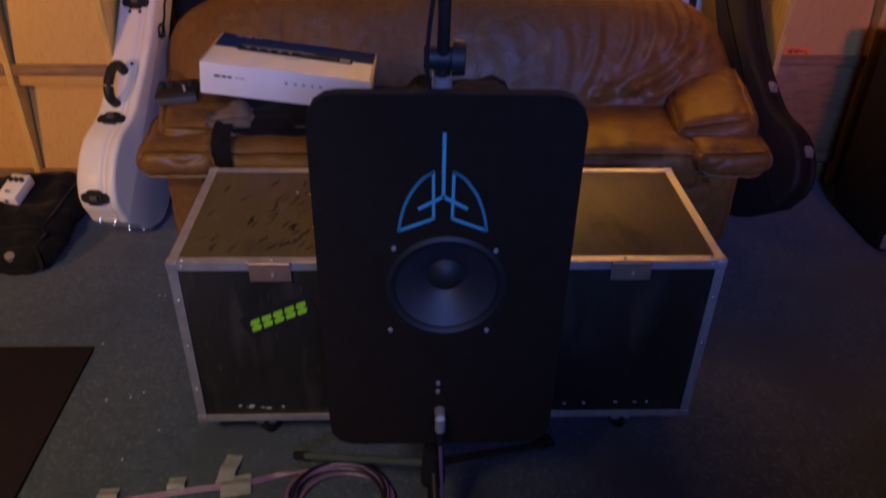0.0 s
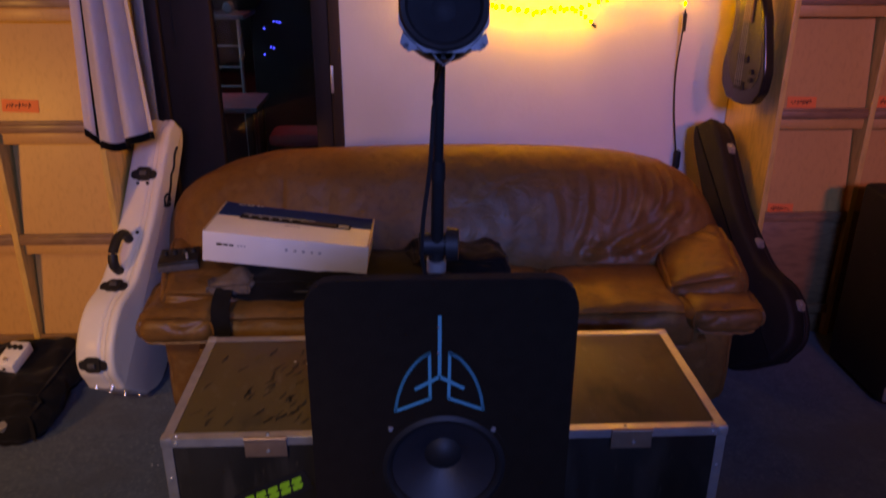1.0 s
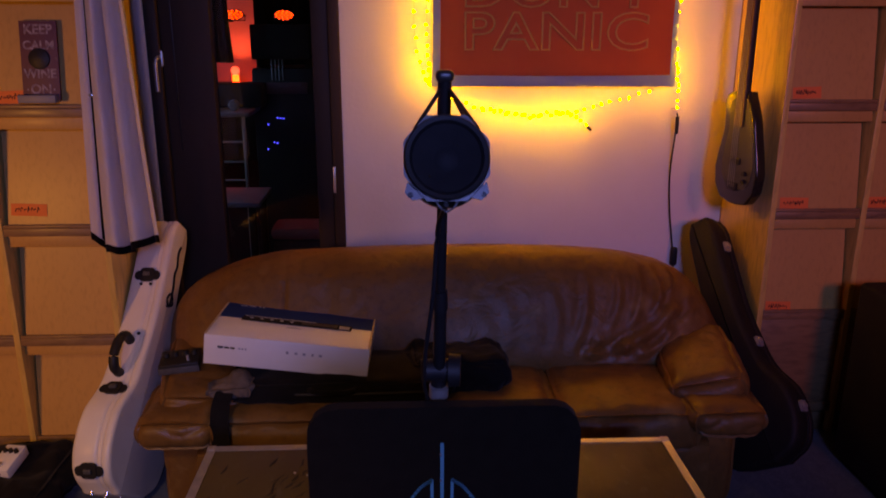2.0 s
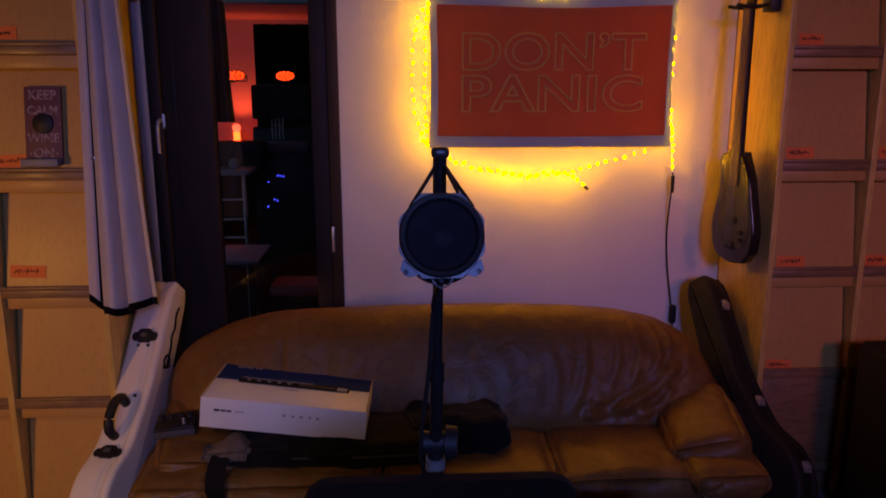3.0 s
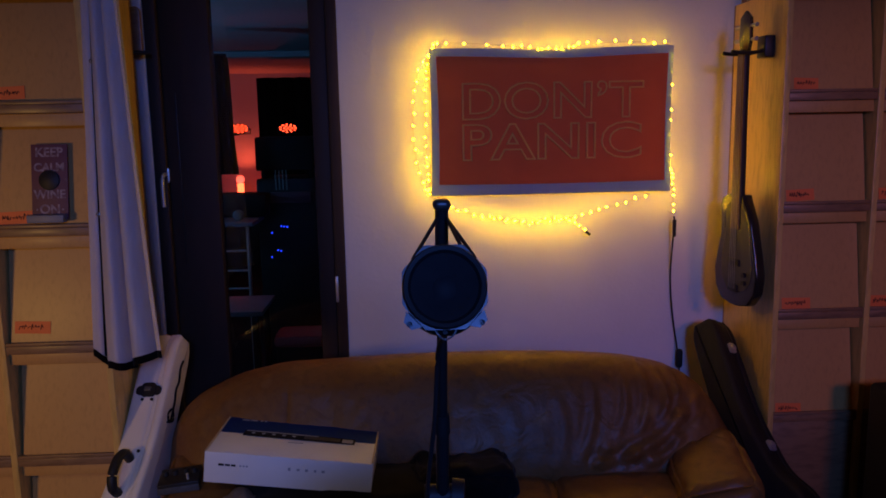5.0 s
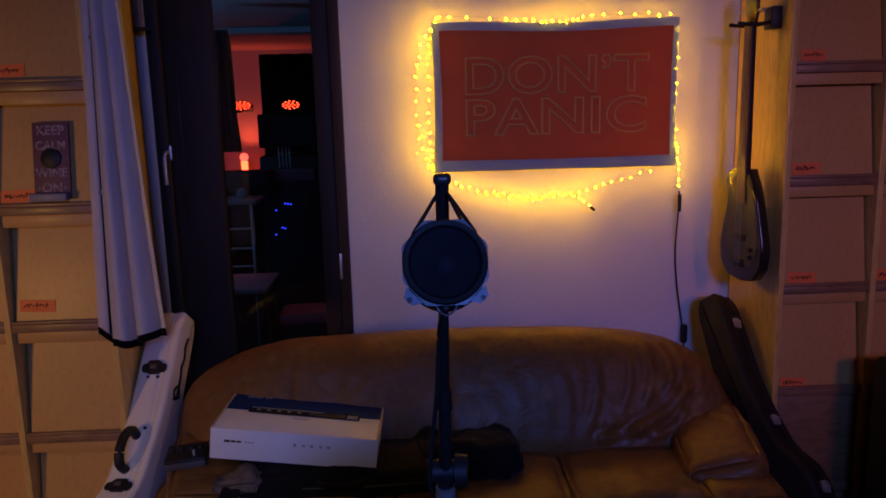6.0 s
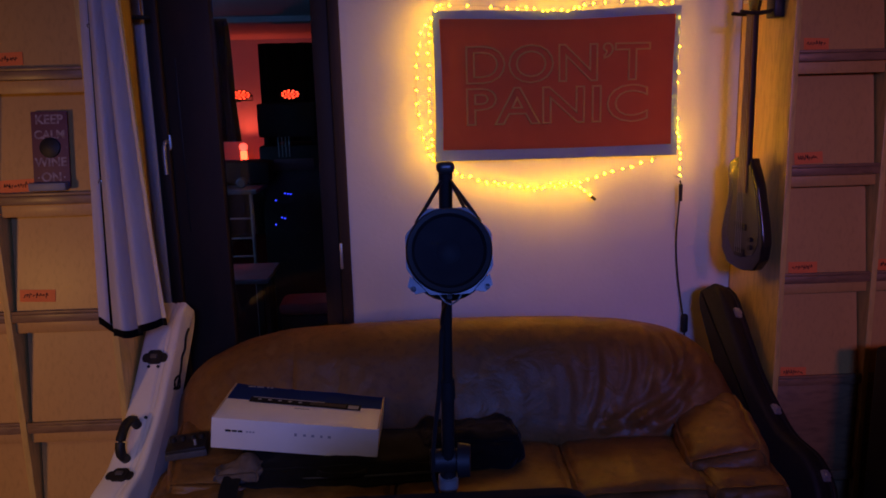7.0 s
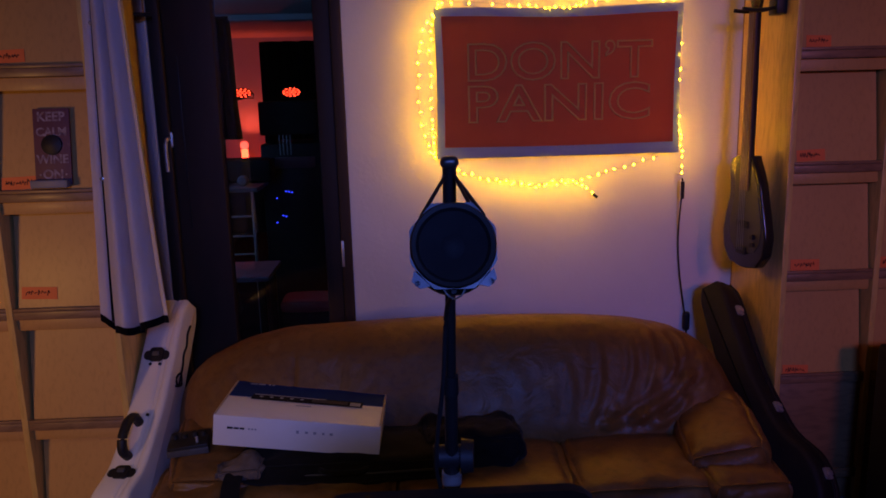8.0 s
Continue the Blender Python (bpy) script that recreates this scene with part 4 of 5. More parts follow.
def case_outline(scale=1.0, grow=0.0, n=70):
    a = np.linspace(0, CASE_A[-1], n)
    a = CASE_A[-1] * (0.5 - 0.5 * np.cos(np.pi * a / CASE_A[-1]))
    w = np.mean([np.interp(a + d, CASE_A, CASE_W) for d in (-0.02, -0.01, 0, 0.01, 0.02)], axis=0)
    w[0] = w[-1] = 0.03
    out = [(x * scale, (q + grow) * scale) for x, q in zip(a, w)]
    return out + [(x, -q) for x, q in out[::-1]]


def case_shell(y0, y1, grow, bev, m, scale=1.0):
    """Part of a case between two thicknesses: outline in (axis, side), built upright."""
    return slab([(q, x) for x, q in case_outline(scale, grow)], y1 - y0, bev, 3, m=m @ pose(0, y0, 0))


def guitar_case(base, axis, side, mat, trim_mat, label, latches, handle_at, thick=0.125, scale=1.0, group=""):
    """axis: from foot to top; side: the way the latch side faces. The lid's front is the remaining way."""
    A, S = Vector(axis).normalized(), Vector(side)
    S = (S - A * S.dot(A)).normalized()
    D = A.cross(S)
    m = Matrix((( S.x, D.x, A.x, base[0]), (S.y, D.y, A.y, base[1]), (S.z, D.z, A.z, base[2]), (0, 0, 0, 1)))
    th = thing("guitar_case", label, "guitar case", m)
    h = thick / 2
    part("bottom_shell", case_shell(-h, h * 0.42, 0, 0.02, m), mat, th)
    part("lid", case_shell(h * 0.48, h, 0, 0.014, m), mat, th)
    part("seam", case_shell(h * 0.36, h * 0.54, -0.003, 0.001, m), trim_mat, th)

    def at(a):
        return float(np.interp(a / scale, CASE_A, CASE_W)) * scale

    def lean(a):
        return math.degrees(math.atan2(at(a + 0.03) - at(a - 0.03), 0.06))
    for a in latches:
        lm = m @ Matrix.Translation((at(a), 0, a)) @ Matrix.Rotation(radians(lean(a)), 4, "Y")
        white = mat is white_shell
        metal = rubber if white else steel
        say = "black butterfly latch" if white else "worn steel latch"
        shape = rounded(0.054, 0.052, 0.014) if white else rounded(0.034, 0.04, 0.006)
        flat = lm @ Matrix.Rotation(radians(90), 4, "Z")
        lt = part("latch", slab(shape, -0.009, m=pose(0, 0, 0)), metal, th, say, m=flat)
        for q in (-1, 1) if white else ():
            part("wing", slab(rounded(0.03, 0.034, 0.014, cx=q * 0.032, cz=-0.002), -0.006), metal, lt, m=flat)
            part("rivet", lathe([(0, -0.0085), (0.004, -0.0075), (0.005, -0.005)], 10, pose(q * 0.036, 0, -0.002)), chrome, lt, m=flat)
        part("clasp", box((0, -0.013, 0.001), (0.026, 0.008, 0.016), 0.003), plate_metal if white else steel, lt, m=flat)
    if handle_at:
        a = handle_at
        hm = m @ Matrix.Translation((at(a), -0.004, a)) @ Matrix.Rotation(radians(lean(a)), 4, "Y")
        part("handle", tube(curve([(0.0, 0, -0.062), (0.042, 0, -0.062), (0.068, 0, -0.034), (0.073, 0, 0.0), (0.068, 0, 0.034), (0.042, 0, 0.062), (0.0, 0, 0.062)], 5), 0.016, 10), rubber, th, "black curved handle", m=hm)
        for b in (0.545, 0.735):
            for q in (-0.018, 0.018):
                part("stud", rod((at(b) - 0.002, q, b), (at(b) + 0.003, q, b), 0.0055), rubber, th, m=m)
    for q in (-0.1, 0.0, 0.09) if mat is white_shell else ():
        part("glide", rod((q * scale, -h * 0.4, 0.012), (q * scale, -h * 0.4, -0.004), 0.008, 0.006), chrome, th, m=m)
        part("glide", rod((q * scale, h * 0.4, 0.012), (q * scale, h * 0.4, -0.004), 0.008, 0.006), chrome, th, m=m)
    return th, m


th50 = radians(51)
wcase, wm = guitar_case((-1.075, 2.0, 0.085), (0.07, math.cos(th50), math.sin(th50)), (-0.15, -math.sin(th50), math.cos(th50)), white_shell, white_shell,
                        "cream white hard guitar case leaning between the rack and the sofa", (0.065, 0.335, 0.77), 0.455, 0.135)
mark = bmesh.new()
pts = curve([(0.02, 0, 0.74), (-0.02, 0, 0.76), (0.0, 0, 0.8), (0.025, 0, 0.77), (0.0, 0, 0.745), (-0.005, 0, 0.83), (0.004, 0, 0.88), (-0.006, 0, 0.92), (0.004, 0, 0.97), (-0.006, 0, 1.01)], 5)
tube([(p.x, 0.0702, p.z * 0.9) for p in pts], 0.0042, 6, bm=mark)
part("script_mark", mark, ink, wcase, "black script mark", m=wm)
guitar_case((1.21, 2.12, 0.06), (-0.05, 0.68, 0.78), (0.5, -0.75, 0.3), black_tolex, black_paint,
            "black hard guitar case leaning on the wall beside the sofa", (0.18, 0.45, 0.86), None, 0.12)

# ---- bass hanging on the side of the right rack ----
bass = thing("bass_guitar", "small black bass guitar hanging from a holder", "guitar", pose(1.19, 2.58, 0.94))
bmx = pose(1.175, 2.58, 0.94, 0, 0, -79)
prof_z = [0.0, 0.012, 0.06, 0.13, 0.2, 0.27, 0.33, 0.38, 0.415, 0.43]
prof_l = [-0.02, -0.085, -0.125, -0.135, -0.12, -0.1, -0.1, -0.11, -0.095, -0.05]
prof_r = [0.02, 0.085, 0.125, 0.135, 0.12, 0.1, 0.085, 0.06, 0.04, 0.035]
zz = np.linspace(0, 0.43, 40)
zz = 0.43 * (0.5 - 0.5 * np.cos(np.pi * zz / 0.43))
outline = [(float(np.interp(z, prof_z, prof_r)), float(z)) for z in zz] + [(float(np.interp(z, prof_z, prof_l)), float(z)) for z in zz[::-1]]
part("body", slab(outline, 0.042, 0.008, 3), bass_black, bass, m=bmx)
part("pickguard", slab([(x * 0.72 + 0.012, 0.06 + z * 0.8) for x, z in outline], 0.002, m=pose(0, -0.0025, 0)), guard, bass, "dark grey pickguard", m=bmx)
part("neck", slab([(-0.026, 0.33), (0.026, 0.33), (0.019, 0.955), (-0.019, 0.955)], 0.022, 0.006, m=pose(0, -0.004, 0)), black_paint, bass, m=bmx)
part("fingerboard", slab([(-0.026, 0.3), (0.026, 0.3), (0.019, 0.955), (-0.019, 0.955)], 0.005, m=pose(0, -0.0095, 0)), fretboard, bass, m=bmx)
part("headstock", slab([(-0.02, 0.95), (0.02, 0.95), (0.034, 1.0), (0.03, 1.08), (0.0, 1.105), (-0.03, 1.08), (-0.034, 1.0)], 0.015, 0.003, m=pose(0, 0.002, 0)), bass_black, bass, m=bmx)
for s in (-1, 1):
    for z in (1.0, 1.05):
        part("tuner", rod((s * 0.03, 0.01, z), (s * 0.062, 0.01, z), 0.005, 0.008), steel, bass, m=bmx)
for k in range(4):
    x = -0.015 + 0.01 * k
    part("string", tube([(x * 1.2, -0.012, 0.07), (x, -0.0125, 0.3), (x * 0.8, -0.0125, 0.96)], 0.0008, 4), steel, bass, m=bmx)
part("bridge", box((0, -0.006, 0.07), (0.06, 0.008, 0.03), 0.002), black_paint, bass, m=bmx)
part("pickup", box((0, -0.005, 0.17), (0.07, 0.008, 0.025), 0.002), rubber, bass, m=bmx)
for z in (0.1, 0.13):
    part("knob", rod((0.07, -0.002, z), (0.07, -0.014, z), 0.009), rubber, bass, m=bmx)
hold = thing("guitar_holder", "black wall holder with two padded prongs", "holder", pose(1.285, 2.58, 1.9))
part("block", box((1.262, 2.58, 1.915), (0.044, 0.07, 0.08), 0.006), black_paint, hold)
for s in (-1, 1):
    part("prong", tube(curve([(1.24, 2.58 + s * 0.015, 1.9), (1.2, 2.58 + s * 0.034, 1.893), (1.15, 2.58 + s * 0.036, 1.893), (1.115, 2.58 + s * 0.038, 1.897)], 5), 0.007, 8), rubber, hold)
# boxes on the right rack
for c, s, mt, lb in (((1.36, 2.72, 2.156), (0.13, 0.26, 0.07), card_white, "flat pale carton on top of the rack"), ((1.6, 2.66, 2.15), (0.3, 0.3, 0.06), card_blue, "flat dark blue carton on top of the rack")):
    solo("carton", box(c, s, 0.003), mt, lb, "carton")

# ---- flight case ----
fc = thing("flight_case", "black laminate flight case with aluminium edges on casters", "flight case", pose(0, 1.28, 0))
X0, X1, Y0, Y1, Z0, Z1 = -0.6, 0.6, 1.062, 1.5, 0.096, 0.56
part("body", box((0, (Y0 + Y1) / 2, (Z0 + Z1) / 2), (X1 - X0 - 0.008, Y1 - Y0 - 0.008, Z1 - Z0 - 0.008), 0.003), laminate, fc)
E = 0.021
part("lid_panel", box((0, (Y0 + Y1) / 2, Z1 - 0.0035), (X1 - X0 - 2 * E - 0.002, Y1 - Y0 - 2 * E - 0.002, 0.005), 0.0008), lid_laminate_lit, fc, "worn brown laminate lid, string light yellow put into its colour")
gouges = bmesh.new()
rg = random.Random(21)
for i in range(70):
    x, y, a = rg.gauss(-0.31, 0.11), rg.gauss(Y0 + 0.19, 0.09), math.radians(rg.gauss(62, 9))
    x, y = max(-0.55, min(x, -0.1)), max(Y0 + 0.06, min(y, Y1 - 0.07))
    w = rg.uniform(0.0015, 0.005)
    line = [(x + (k - 2) * 0.25 * rg.uniform(0.03, 0.05) * math.cos(a) + rg.uniform(-w, w), y + (k - 2) * 0.25 * rg.uniform(0.03, 0.05) * math.sin(a)) for k in range(5)]
    half = [w * (0.1, 0.8, 1.0, 0.7, 0.1)[k] for k in range(5)]
    lo = [gouges.verts.new((p[0] + q, p[1] - q * 0.4, Z1 - 0.0007)) for p, q in zip(line, half)]
    hi = [gouges.verts.new((p[0] - q, p[1] + q * 0.4, Z1 - 0.0007)) for p, q in zip(line, half)]
    for k in range(4):
        gouges.faces.new((lo[k], lo[k + 1], hi[k + 1], hi[k]))
tagged(part("gouge", gouges, laminate, fc, "dark scraped streaks in the lid"), kind="stuff")


def angle_bar(a, b, d1, d2):
    """An aluminium angle along a to b, its two flanges lying along d1 and d2."""
    a, b, d1, d2 = Vector(a), Vector(b), Vector(d1), Vector(d2)
    bmn = bmesh.new()
    for w, n in ((d1, d2), (d2, d1)):
        c = (a + b) / 2 + w * E / 2 + n * 0.001
        s = [abs((b - a)[i]) + abs(w[i]) * E + abs(n[i]) * 0.003 for i in range(3)]
        box(c, s, 0.0008, 1, bm=bmn)
    part("edge_bar", bmn, alu, fc)


for y, dy in ((Y0, 1), (Y1, -1)):
    for z, dz in ((Z0, 1), (Z1, -1)):
        angle_bar((X0, y, z), (X1, y, z), (0, dy, 0), (0, 0, dz))
for x, dx in ((X0, 1), (X1, -1)):
    for z, dz in ((Z0, 1), (Z1, -1)):
        angle_bar((x, Y0, z), (x, Y1, z), (dx, 0, 0), (0, 0, dz))
    for y, dy in ((Y0, 1), (Y1, -1)):
        angle_bar((x, y, Z0), (x, y, Z1), (dx, 0, 0), (0, dy, 0))
for x in (X0, X1):
    for y in (Y0, Y1):
        for z in (Z0, Z1):
            sx, sy, sz = (1 if x == X0 else -1), (1 if y == Y0 else -1), (1 if z == Z0 else -1)
            part("corner", box((x + sx * E / 2 - sx * 0.0012, y + sy * E / 2 - sy * 0.0012, z + sz * E / 2 - sz * 0.0012), (E + 0.002, E + 0.002, E + 0.002), 0.003), alu, fc)
for x in (-0.384, 0.392):
    h = part("hinge", box((x, Y0 - 0.003, 0.5375), (0.088, 0.004, 0.047), 0.001), hinge_steel_lit, fc, "dull steel hinge plate, warm lamplight put into its coppery colour")
    part("barrel", rod((x - 0.044, Y0 - 0.005, 0.559), (x + 0.044, Y0 - 0.005, 0.559), 0.005), hinge_steel_lit, h)
    part("rivet", rod((x + 0.005, Y0 - 0.005, 0.53), (x + 0.005, Y0 - 0.007, 0.53), 0.004), chrome, h)
for i in range(7):
    x = -0.57 + 0.19 * i
    part("rivet", rod((x, Y0 - 0.0005, 0.549), (x, Y0 - 0.003, 0.549), 0.004, n=10), chrome, fc)
    part("rivet", rod((x, Y0 + 0.01, Z1 + 0.0005), (x, Y0 + 0.01, Z1 + 0.003), 0.004, n=10), chrome, fc)
for z in (0.2, 0.33, 0.46):
    for x in (-0.59, 0.59):
        part("rivet", rod((x, Y0 - 0.0005, z), (x, Y0 - 0.003, z), 0.004, n=10), chrome, fc)
for x in (-0.45, 0.45):
    for y in (Y0 + 0.07, Y1 - 0.07):
        c = part("caster", box((x, y, 0.088), (0.09, 0.09, 0.006), 0.001), steel, fc)
        part("fork", box((x, y, 0.065), (0.05, 0.06, 0.042), 0.004), steel, c)
        part("wheel", lathe([(0, -0.014), (0.03, -0.014), (0.037, -0.01), (0.037, 0.01), (0.03, 0.014), (0, 0.014)], 24, pose(x + 0.012, y, 0.037, 0, 0, 55)), rubber, c)
st = thing("sticker", "dark sticker with bold green marks stuck on the flight case", "sticker", pose(-0.383, Y0 - 0.004, 0.41))
sm = pose(-0.378, Y0 + 0.0025, 0.415, 0, -24, 0)
part("patch", slab(rounded(0.17, 0.055, 0.006), 0.002, m=pose(0, -0.001, 0)), black_paint, st, m=sm)
for i in range(5):
    cx = -0.057 + 0.0285 * i
    k = 0.004
    shape = [(cx - 0.012 - k, -0.0145), (cx + 0.009 - k, -0.0145), (cx + 0.012, -0.004), (cx + 0.004, 0.0), (cx + 0.013, 0.004), (cx + 0.012 + k, 0.0145), (cx - 0.009 + k, 0.0145), (cx - 0.012, 0.004), (cx - 0.004, 0.0), (cx - 0.013, -0.004)]
    part("mark", slab(shape, 0.001, m=pose(0, -0.0024, 0)), green_print, st, "bright green block", m=sm)
scuffs = bmesh.new()
rs = random.Random(3)
for i in range(15):
    x = rs.choice((rs.uniform(-0.56, -0.36), rs.uniform(-0.5, -0.42), rs.uniform(0.24, 0.5)))
    d = rs.uniform(0.003, 0.014) * rs.uniform(0.4, 1.2)
    box((x, Y0 + 0.0035, 0.138 + rs.uniform(-0.004, 0.006)), (d, 0.001, rs.uniform(0.0015, 0.005)), 0, bm=scuffs)
tagged(part("scuff", scuffs, tape, fc, "pale scuff marks"), kind="stuff")
chips = bmesh.new()
for i in range(4):
    box((rs.uniform(-0.46, -0.25), rs.uniform(1.2, 1.45), Z1 - 0.0004), (rs.uniform(0.004, 0.01), rs.uniform(0.003, 0.006), 0.001), 0, bm=chips)
tagged(part("scuff", chips, tape, fc), kind="stuff")

# ---- microphone stand with the baffle board and the small loudspeaker ----
def holed_panel(outline, centre, r, y, depth, n=120):
    """An upright board with a round opening."""
    cx, cz = centre
    rim = []
    for i in range(n):
        a = 2 * math.pi * (i + 0.5) / n
        dx, dz = math.cos(a), math.sin(a)
        best = 9.0
        for (x0, z0), (x1, z1) in zip(outline, outline[1:] + outline[:1]):
            ex, ez = x1 - x0, z1 - z0
            det = dx * -ez + dz * ex
            if abs(det) > 1e-9:
                t = ((x0 - cx) * -ez + (z0 - cz) * ex) / det
                u = (dx * (z0 - cz) - dz * (x0 - cx)) / det
                if t > 0 and -1e-6 <= u <= 1 + 1e-6:
                    best = min(best, t)
        rim.append((cx + dx * best, cz + dz * best, cx + dx * r, cz + dz * r))
    b = bmesh.new()
    out_f = [b.verts.new((p[0], y, p[1])) for p in rim]
    in_f = [b.verts.new((p[2], y, p[3])) for p in rim]
    out_b = [b.verts.new((p[0], y + depth, p[1])) for p in rim]
    in_b = [b.verts.new((p[2], y + depth, p[3])) for p in rim]
    for i in range(n):
        j = (i + 1) % n
        for p, q in ((out_f, in_f), (in_f, in_b), (in_b, out_b), (out_b, out_f)):
            b.faces.new((p[i], p[j], q[j], q[i]))
    bmesh.ops.recalc_face_normals(b, faces=b.faces)
    return b


SXC, BY = -0.034, 0.727
stand = thing("microphone_stand", "black tripod microphone stand with a round top", "stand", pose(SXC, 0.775, 0))
RY = 0.785
part("lower_tube", rod((SXC - 0.005, RY, 0.12), (SXC - 0.003, RY, 1.09), 0.0125, n=20), black_paint, stand)
part("hub", rod((SXC - 0.006, RY, 0.2), (SXC - 0.006, RY, 0.29), 0.026, 0.021, 20), rubber, stand)
for a, tip in (("left", (-0.36, 1.02, 0.018)), ("right", (0.26, 1.05, 0.018)), ("front", (-0.02, 0.42, 0.018))):
    leg = part("leg", rod((SXC - 0.006, RY, 0.25), tip, 0.009, n=12), green_rubber if a == "left" else black_paint, stand)
    d = (Vector(tip) - Vector((SXC, RY, 0.25))).normalized()
    part("rubber_foot", rod(Vector(tip) - d * 0.03, Vector(tip) + d * 0.012, 0.0125, 0.011, 12), rubber, leg)
kn = part("clutch", rod((SXC - 0.03, RY - 0.004, 1.105), (SXC + 0.012, RY - 0.004, 1.105), 0.017, n=20), rubber, stand)
part("knob", rod((SXC + 0.012, RY - 0.006, 1.105), (SXC + 0.03, RY - 0.008, 1.105), 0.026, 0.024, 20), rubber, kn)
TOP = Vector((SXC, 0.69, 1.545))
LOW = Vector((SXC - 0.003, RY, 1.06))
part("boom", rod(LOW, LOW.lerp(TOP, 0.99), 0.0072, n=20), black_paint, stand)
part("boom_sleeve", rod(LOW.lerp(TOP, 0.02), LOW.lerp(TOP, 0.34), 0.0095, n=20), black_paint, stand)
part("collar", rod(LOW.lerp(TOP, 0.32), LOW.lerp(TOP, 0.38), 0.0112, 0.0098, 20), rubber, stand)
part("clip", rod(LOW.lerp(TOP, 0.0), LOW.lerp(TOP, 0.04), 0.015, n=20), steel, stand)
part("upper_rod", rod(LOW.lerp(TOP, 0.8), TOP, 0.0088, n=20), black_paint, stand)
part("end_cap", puff(tuple(TOP + Vector((0, 0, 0.005))), (0.023, 0.023, 0.015), 0.0065, 0.0, 8), guard, stand, "small round end cap")

board = thing("baffle_board", "black felt covered board with rounded corners and a loudspeaker", "loudspeaker board", pose(-0.03, BY, 0.37))
part("panel", holed_panel(rounded(0.41, 0.7, 0.045, 10, -0.03, 0.72), (-0.026, 0.735), 0.1, BY, 0.022), felt, board)
sc = pose(-0.026, BY, 0.735)
drv = part("driver_frame", lathe([(0.084, -0.002), (0.098, 0.0005), (0.107, 0.002), (0.107, 0.0), (0.107, -0.02)], 64), felt, board, m=sc)
part("surround", lathe([(0.084, -0.004), (0.088, 0.003), (0.093, 0.005), (0.098, 0.002), (0.1, 0.0005)], 64), rubber, drv, "black rubber surround", m=sc)
part("cone", lathe([(0.031, -0.036), (0.04, -0.028), (0.06, -0.016), (0.0845, -0.0035)], 64), cone_paper, drv, "grey paper cone", m=sc)
part("dust_cap", lathe([(0, -0.022), (0.015, -0.025), (0.026, -0.031), (0.0315, -0.0365)], 40), rubber, drv, m=sc)
for x, z in ((-0.111, 0.812), (0.052, 0.807), (-0.119, 0.647), (0.045, 0.645), (-0.036, 0.524), (-0.036, 0.504), (-0.036, 0.992), (-0.036, 0.948)):
    r = 0.0048 if z < 0.9 else 0.0022
    part("screw", lathe([(0, 0.004), (r * 0.7, 0.0035), (r, 0.001), (r, -0.001)], 12, pose(x, BY, z)), chrome, board)
lg = bmesh.new()
cx = -0.034
strip([(cx, 1.01), (cx, 0.906)], 0.0055, BY - 0.0006, 0.0012, lg)
for s in (-1, 1):
    strip([(cx, 0.906), (cx + s * 0.037, 0.885)], 0.0055, BY - 0.0008, 0.0012, lg)
    arc = curve([(0.0155, 0.948, 0), (0.034, 0.934, 0), (0.053, 0.905, 0), (0.064, 0.873, 0), (0.069, 0.845, 0)], 5)
    strip([(cx + s * p.x, p.y) for p in arc], 0.0048, BY - 0.0006, 0.0012, lg)
    strip([(cx + s * 0.069, 0.845), (cx + s * 0.0145, 0.867), (cx + s * 0.0155, 0.948)], 0.0048, BY - 0.0006, 0.0012, lg)
part("emblem", lg, blue_vinyl, board, "bright blue vinyl emblem of two lobes")
con = part("socket", lathe([(0, 0.022), (0.0085, 0.022), (0.0095, 0.016), (0.0105, 0.0), (0.0105, -0.001)], 24, pose(-0.032, BY, 0.456)), steel, board, "metal cable socket")
plug = thing("cable_plug", "metal cable plug with a violet cable leading to the floor", "cable", pose(-0.032, BY - 0.03, 0.44))
part("shell", rod((-0.032, BY - 0.024, 0.458), (-0.032, BY - 0.026, 0.432), 0.0098, n=20), steel, plug)
part("boot", rod((-0.032, BY - 0.026, 0.432), (-0.031, BY - 0.027, 0.395), 0.0085, 0.005, 16), rubber, plug)
part("cable", tube(curve([(-0.031, BY - 0.027, 0.4), (-0.028, BY - 0.025, 0.33), (-0.024, BY - 0.02, 0.25), (-0.02, BY - 0.015, 0.15), (-0.015, BY - 0.03, 0.05), (-0.06, BY - 0.06, 0.008), (-0.15, BY + 0.05, 0.006)], 8), 0.0038, 8), violet_cable, plug)

tw = pose(SXC - 0.003, 0.575, 1.466, -19, 0, 0)
tws = thing("loudspeaker_driver", "small dark loudspeaker driver hung from the stand by cords", "loudspeaker", tw)
R = 0.0475
oct_ = [(0.0495, -0.02), (0.0495, 0.02), (0.023, 0.0495), (-0.023, 0.0495), (-0.0495, 0.02), (-0.0495, -0.02), (-0.023, -0.0495), (0.023, -0.0495)]
part("basket_plate", holed_panel(oct_, (0, 0), 0.0405, 0, 0.003, 64), plate_metal, tws, "bare metal frame plate", m=tw)
part("surround_ring", lathe([(R * 0.82, 0.0), (R * 0.9, 0.006), (R, 0.0075), (R * 1.04, 0.004), (R * 1.04, -0.0005)], 48), rubber, tws, m=tw)
part("cone", lathe([(0, -0.008), (0.011, -0.012), (0.014, -0.014), (R * 0.5, -0.008), (R * 0.83, 0.0015)], 48), small_cone, tws, m=tw)
part("basket", lathe([(0.047, -0.004), (0.0465, -0.03), (0.036, -0.042), (0.034, -0.06), (0, -0.06)], 32), guard, tws, m=tw @ pose(0, 0, -0.009))
